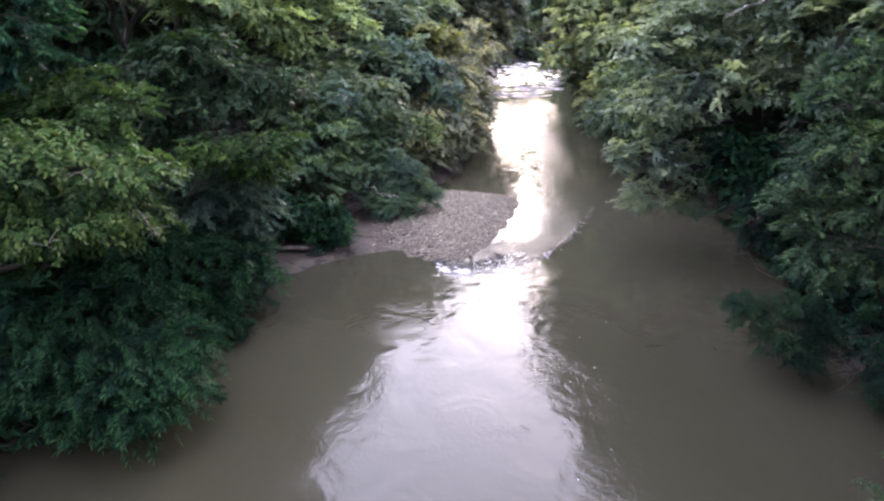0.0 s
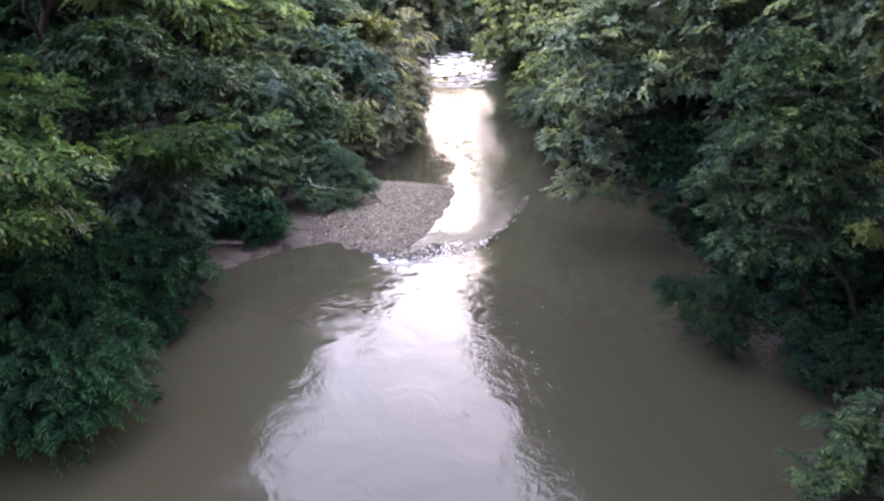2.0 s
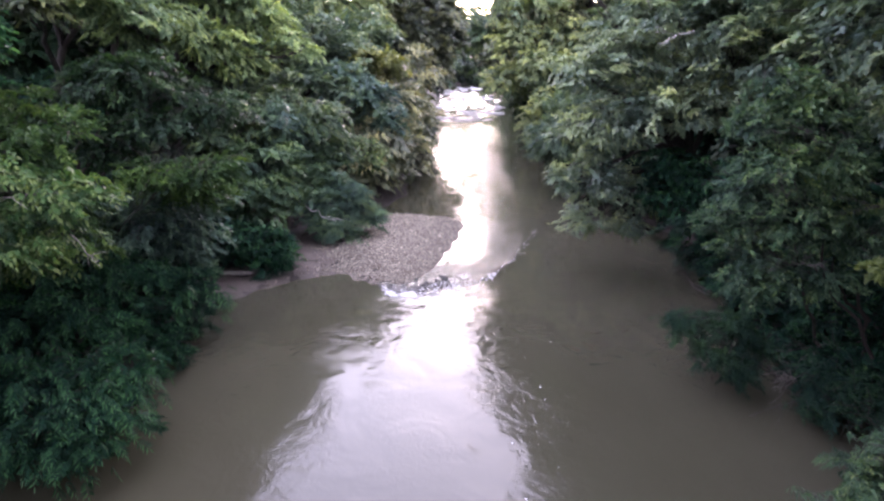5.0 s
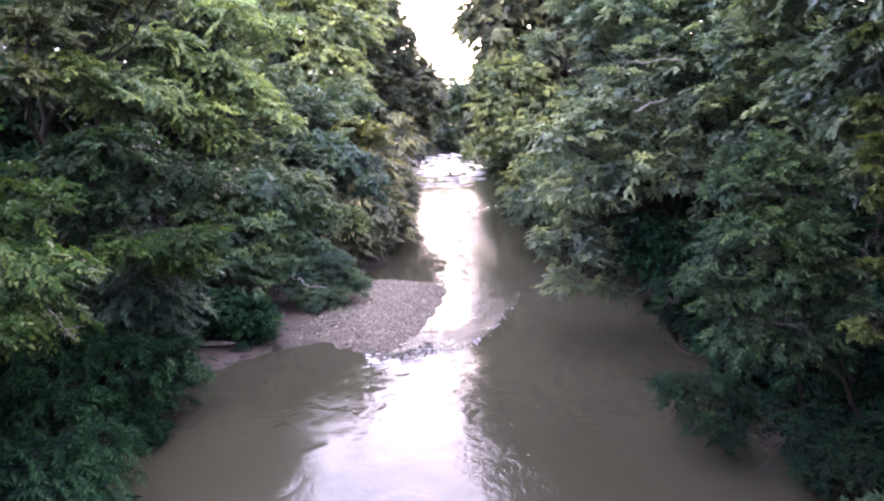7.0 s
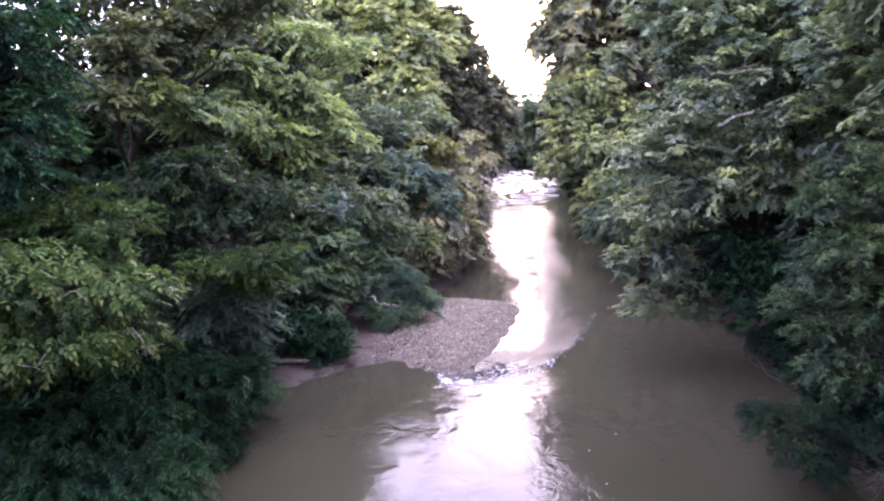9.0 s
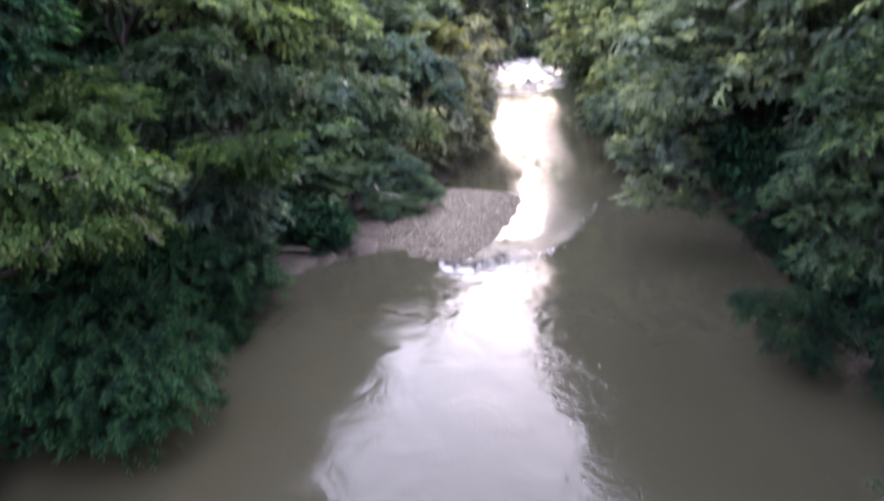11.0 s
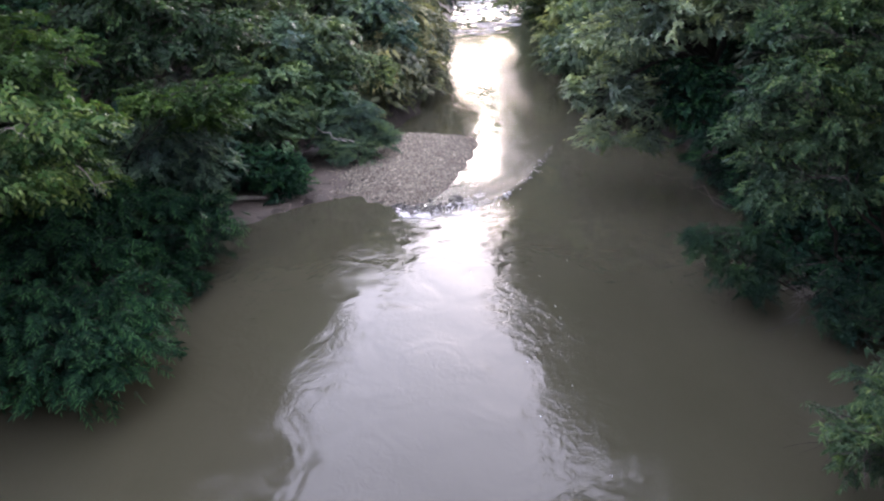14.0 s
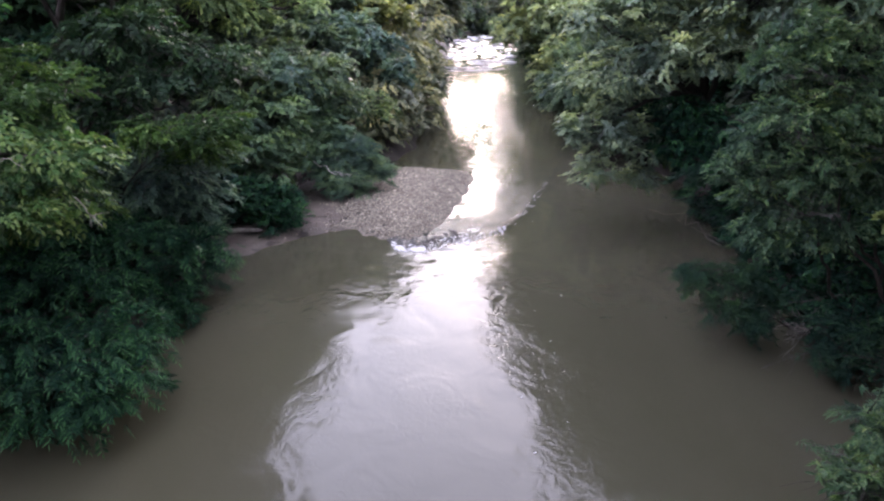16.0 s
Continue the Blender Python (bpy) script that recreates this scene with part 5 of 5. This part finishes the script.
# ---- compound leaves on the nearest plants ----
def leaf_mesh(name, mat, pairs, length, blade, wide, seed):
    """A compound leaf along +x: leaflets in pairs and one at the end, on a thin stalk."""
    rng = np.random.default_rng(seed)
    vs, fs = [], []
    for k in range(2 * pairs + 1):
        side = 0 if k == 2 * pairs else (1 if k % 2 else -1)
        x = length * (0.25 + 0.75 * (k // 2) / pairs)
        a = side * rng.uniform(0.8, 1.1)
        d = np.array([math.cos(a), math.sin(a), -0.25 + rng.normal(0, 0.1)])
        c = np.array([-math.sin(a), math.cos(a), 0.0])
        ln = blade * rng.uniform(0.8, 1.15)
        p = np.array([x, 0, -0.25 * x * x / length])
        up = np.array([0, 0, ln * 0.06])
        b = len(vs)
        vs += [p, p + d * ln * 0.25 + c * ln * wide * 0.42 + up, p + d * ln * 0.6 + c * ln * wide * 0.4 + up, p + d * ln, p + d * ln * 0.6 - c * ln * wide * 0.4 + up, p + d * ln * 0.25 - c * ln * wide * 0.42 + up]
        fs += [(b, b + 1, b + 2), (b, b + 2, b + 3), (b, b + 3, b + 4), (b, b + 4, b + 5)]
    return toned(mesh_of(name, vs, fs, mat), np.full(len(vs), 0.75))


def dress(plant_root, lobes, meshes, count, seed):
    """Single leaves on the outer face of a crown, each an object of its own."""
    rng = np.random.default_rng(seed)
    for k in range(count):
        c, r = np.array(lobes[k % len(lobes)][:3]), np.array(lobes[k % len(lobes)][3:])
        u = unit(rng.normal(0, 1, 3) + [0.5, -0.6, 0.5])
        p = c + u * r * rng.uniform(0.9, 1.08)
        ob = part("leaf", meshes[k % len(meshes)], plant_root)
        az = math.degrees(math.atan2(u[1], u[0])) + rng.normal(0, 40)
        ob.matrix_local = Matrix.Translation(Vector(p) - plant_root.location) @ pose(0, 0, 0, rng.normal(0, 18), rng.uniform(5, 60), az)


dress(tree_yellow, [(-5.85, 11.2, 4.7, 1.5, 1.3, 0.42), (-6.5, 10.3, 5.15, 1.3, 1.2, 0.45), (-6.4, 10.5, 4.15, 1.4, 1.2, 0.42), (-5.6, 11.6, 3.75, 0.8, 0.9, 0.36)],
      [leaf_mesh("leaf", LEAF_YELLOW, 2, 0.18, 0.11, 0.52, k) for k in range(4)], 300, 1)
dress(shrub_front, [(-5.5, 10.7, 1.0, 1.4, 1.2, 0.9), (-6.6, 10.9, 1.6, 1.2, 1.1, 0.9), (-5.0, 11.7, 1.2, 0.9, 0.9, 0.7)],
      [leaf_mesh("leaf", LEAF_TEAL, 5, 0.3, 0.13, 0.22, 10 + k) for k in range(4)], 260, 2)
dress(shrub_feathery, [(-6.7, 13.4, 1.9, 1.3, 1.2, 0.9), (-5.8, 14.9, 1.6, 1.4, 1.2, 0.9), (-4.9, 16.3, 1.2, 1.0, 1.0, 0.8)],
      [leaf_mesh("leaf", LEAF_TEAL, 5, 0.3, 0.13, 0.22, 20 + k) for k in range(4)], 200, 3)


# ---- stones of the gravel bar ----
def stone_arrays(rng):
    bm = bmesh.new()
    bmesh.ops.create_icosphere(bm, subdivisions=1, radius=1.0)
    v = np.array([q.co[:] for q in bm.verts])
    fcs = np.array([[q.index for q in fc.verts] for fc in bm.faces])
    bm.free()
    v = v * (1 + rng.normal(0, 0.09, (len(v), 1))) * [1.0, rng.uniform(0.65, 0.9), rng.uniform(0.4, 0.6)]
    return v, fcs


rng = np.random.default_rng(5)
shapes = [stone_arrays(rng) for _ in range(6)]
stone_meshes = [mesh_of("stone", v, fcs, STONE, True) for v, fcs in shapes]


def spot(lo, hi):
    """A random place on the bar, at a depth into its outline between lo and hi."""
    while True:
        x, y = rng.uniform(-2.3, 3.2) if rng.random() < 0.93 else rng.uniform(-3.8, -2.0), rng.uniform(19.3, 29.5)
        d = bar_depth(np.array([x]), np.array([y]))[0]
        if lo < d < hi:
            return x, y, ground_z(x, y)


for k in range(200):
    x, y, z = spot(-0.1, 0.6) if k % 3 == 0 else spot(0.1, 9)
    r = rng.uniform(0.04, 0.075)
    ob = part("stone", stone_meshes[k % 6], bar)
    ob.matrix_local = pose(x, y, z + 0.12 * r, rng.normal(0, 10), rng.normal(0, 10), rng.uniform(0, 360)) @ Matrix.Scale(r, 4)
vs, fs, base = [], [], 0
for k in range(5600):
    x, y, z = spot(-0.08, 9)
    v, fcs = shapes[k % 6]
    r, a = 0.016 + 0.032 * rng.random() ** 2, rng.uniform(0, 6.28)
    vs.append((v * r) @ np.array([[math.cos(a), math.sin(a), 0], [-math.sin(a), math.cos(a), 0], [0, 0, 1]]) + [x, y, z + 0.15 * r])
    fs.append(fcs + base)
    base += len(v)
part("pebbles", mesh_of("pebbles", np.concatenate(vs), np.concatenate(fs), STONE, True), bar, kind="stuff")
wet_meshes = [mesh_of("stone", v, fcs, WET_STONE, True) for v, fcs in shapes]
vs, fs, base = [], [], 0
for k in range(240):  # wet stones breaking the riffle; the smaller ones lie joined
    x = rng.uniform(-0.8, 1.9)
    y = np.interp(x, LIP_X, LIP_Y) + 0.3 + abs(rng.normal(0, 0.45))
    m = pose(x, y, 0.02, rng.normal(0, 12), rng.normal(0, 12), rng.uniform(0, 360))
    if k < 100:
        part("stone", wet_meshes[k % 6], bar).matrix_local = m @ Matrix.Scale(rng.uniform(0.065, 0.105), 4)
    else:
        v, fcs = shapes[k % 6]
        m = np.array(m)
        vs.append((v * rng.uniform(0.035, 0.065)) @ m[:3, :3].T + m[:3, 3])
        fs.append(fcs + base)
        base += len(v)
part("wet_pebbles", mesh_of("wet_pebbles", np.concatenate(vs), np.concatenate(fs), WET_STONE, True), bar, "dark wet pebbles awash in the riffle", "stuff")

# ---- foam along the lip of the riffle, and white flecks as painted glints past it ----
m, n, l, b = material("foam", 0.6, 0.3)
l.new(ramp(n, l, noise_of(n, l, 20.0, 3.0), [(0.3, (0.6, 0.6, 0.62)), (0.7, (0.85, 0.85, 0.86))]), b.inputs["Base Color"])
vs, fs, base = [], [], 0
for k in range(620):
    run = 2 if k % 6 == 0 else k % 2  # the lip, the end of the tongue, water glints past the lip as solid flecks
    x = (-0.5 + 4.2 * rng.random() ** 1.3, rng.uniform(0.3, 2.6), 2.3 + 3.6 * rng.random() ** 1.4)[run]
    lip = np.interp(x, LIP_X, LIP_Y)
    if run == 0 and math.sin(4.1 * x) + math.sin(9.7 * x + 1.3) < 0.1 + 0.35 * max(x - 0.5, 0):
        continue
    y = lip + (rng.normal(0.1, 0.13), rng.uniform(0.1, 1.1) * (0.4 + 0.3 * x), rng.normal(0.2, 0.2))[run]
    v, fcs = shapes[k % 6]
    slope = (np.interp(x + 0.3, LIP_X, LIP_Y) - np.interp(x - 0.3, LIP_X, LIP_Y)) / 0.6
    a = math.atan(slope) + rng.normal(0, 0.2) if run != 1 else 0.85 + rng.normal(0, 0.3)
    r = (rng.uniform(0.014, 0.04) * (1.5 if x < 1.0 else 1.0), rng.uniform(0.01, 0.026), rng.uniform(0.008, 0.018))[run]
    q = v * [r * 2.6, r * 0.7, r * 0.45]
    vs.append(q @ np.array([[math.cos(a), math.sin(a), 0], [-math.sin(a), math.cos(a), 0], [0, 0, 1]]) + [x, y, float(water_z(np.array([x]), np.array([y]))[0]) + 0.01])
    fs.append(fcs + base)
    base += len(v)
for k in range(11):
    y = rng.uniform(7.5, 19)
    x = np.interp(y, [7, 12, 19], [2.6, 2.7, 3.3]) + rng.normal(0, 0.5)
    v, fcs = shapes[k % 6]
    vs.append(v * [1.2, 1.0, 0.25] * rng.uniform(0.008, 0.02) + [x, y, 0.006])
    fs.append(fcs + base)
    base += len(v)
part("foam", mesh_of("foam", np.concatenate(vs), np.concatenate(fs), m, True), water, "white foam flecks on the riffle and solid glints past its lip", kind="stuff")

vs, fs, base = [], [], 0
for k in range(900):  # broken white water of the upper riffle
    y = rng.uniform(66, 120)
    x = rng.uniform(np.interp(y, BANK_Y, BANK_L) + 0.6, np.interp(y, [66, 120], [11.5, 17.5]))
    if math.sin(0.9 * y + 0.35 * x) + math.sin(0.37 * y - 0.8 * x + 1.0) < 0.15:
        continue
    v, fcs = shapes[k % 6]
    r, a = rng.uniform(0.08, 0.24), rng.normal(0, 0.25)
    q = v * [r * 3.0, r, r * 0.3]
    vs.append(q @ np.array([[math.cos(a), math.sin(a), 0], [-math.sin(a), math.cos(a), 0], [0, 0, 1]]) + [x, y, float(water_z(np.array([x]), np.array([y]))[0]) + 0.02])
    fs.append(fcs + base)
    base += len(v)
part("white_water", mesh_of("white_water", np.concatenate(vs), np.concatenate(fs), m, True), water, "white water on the upper riffle", kind="stuff")
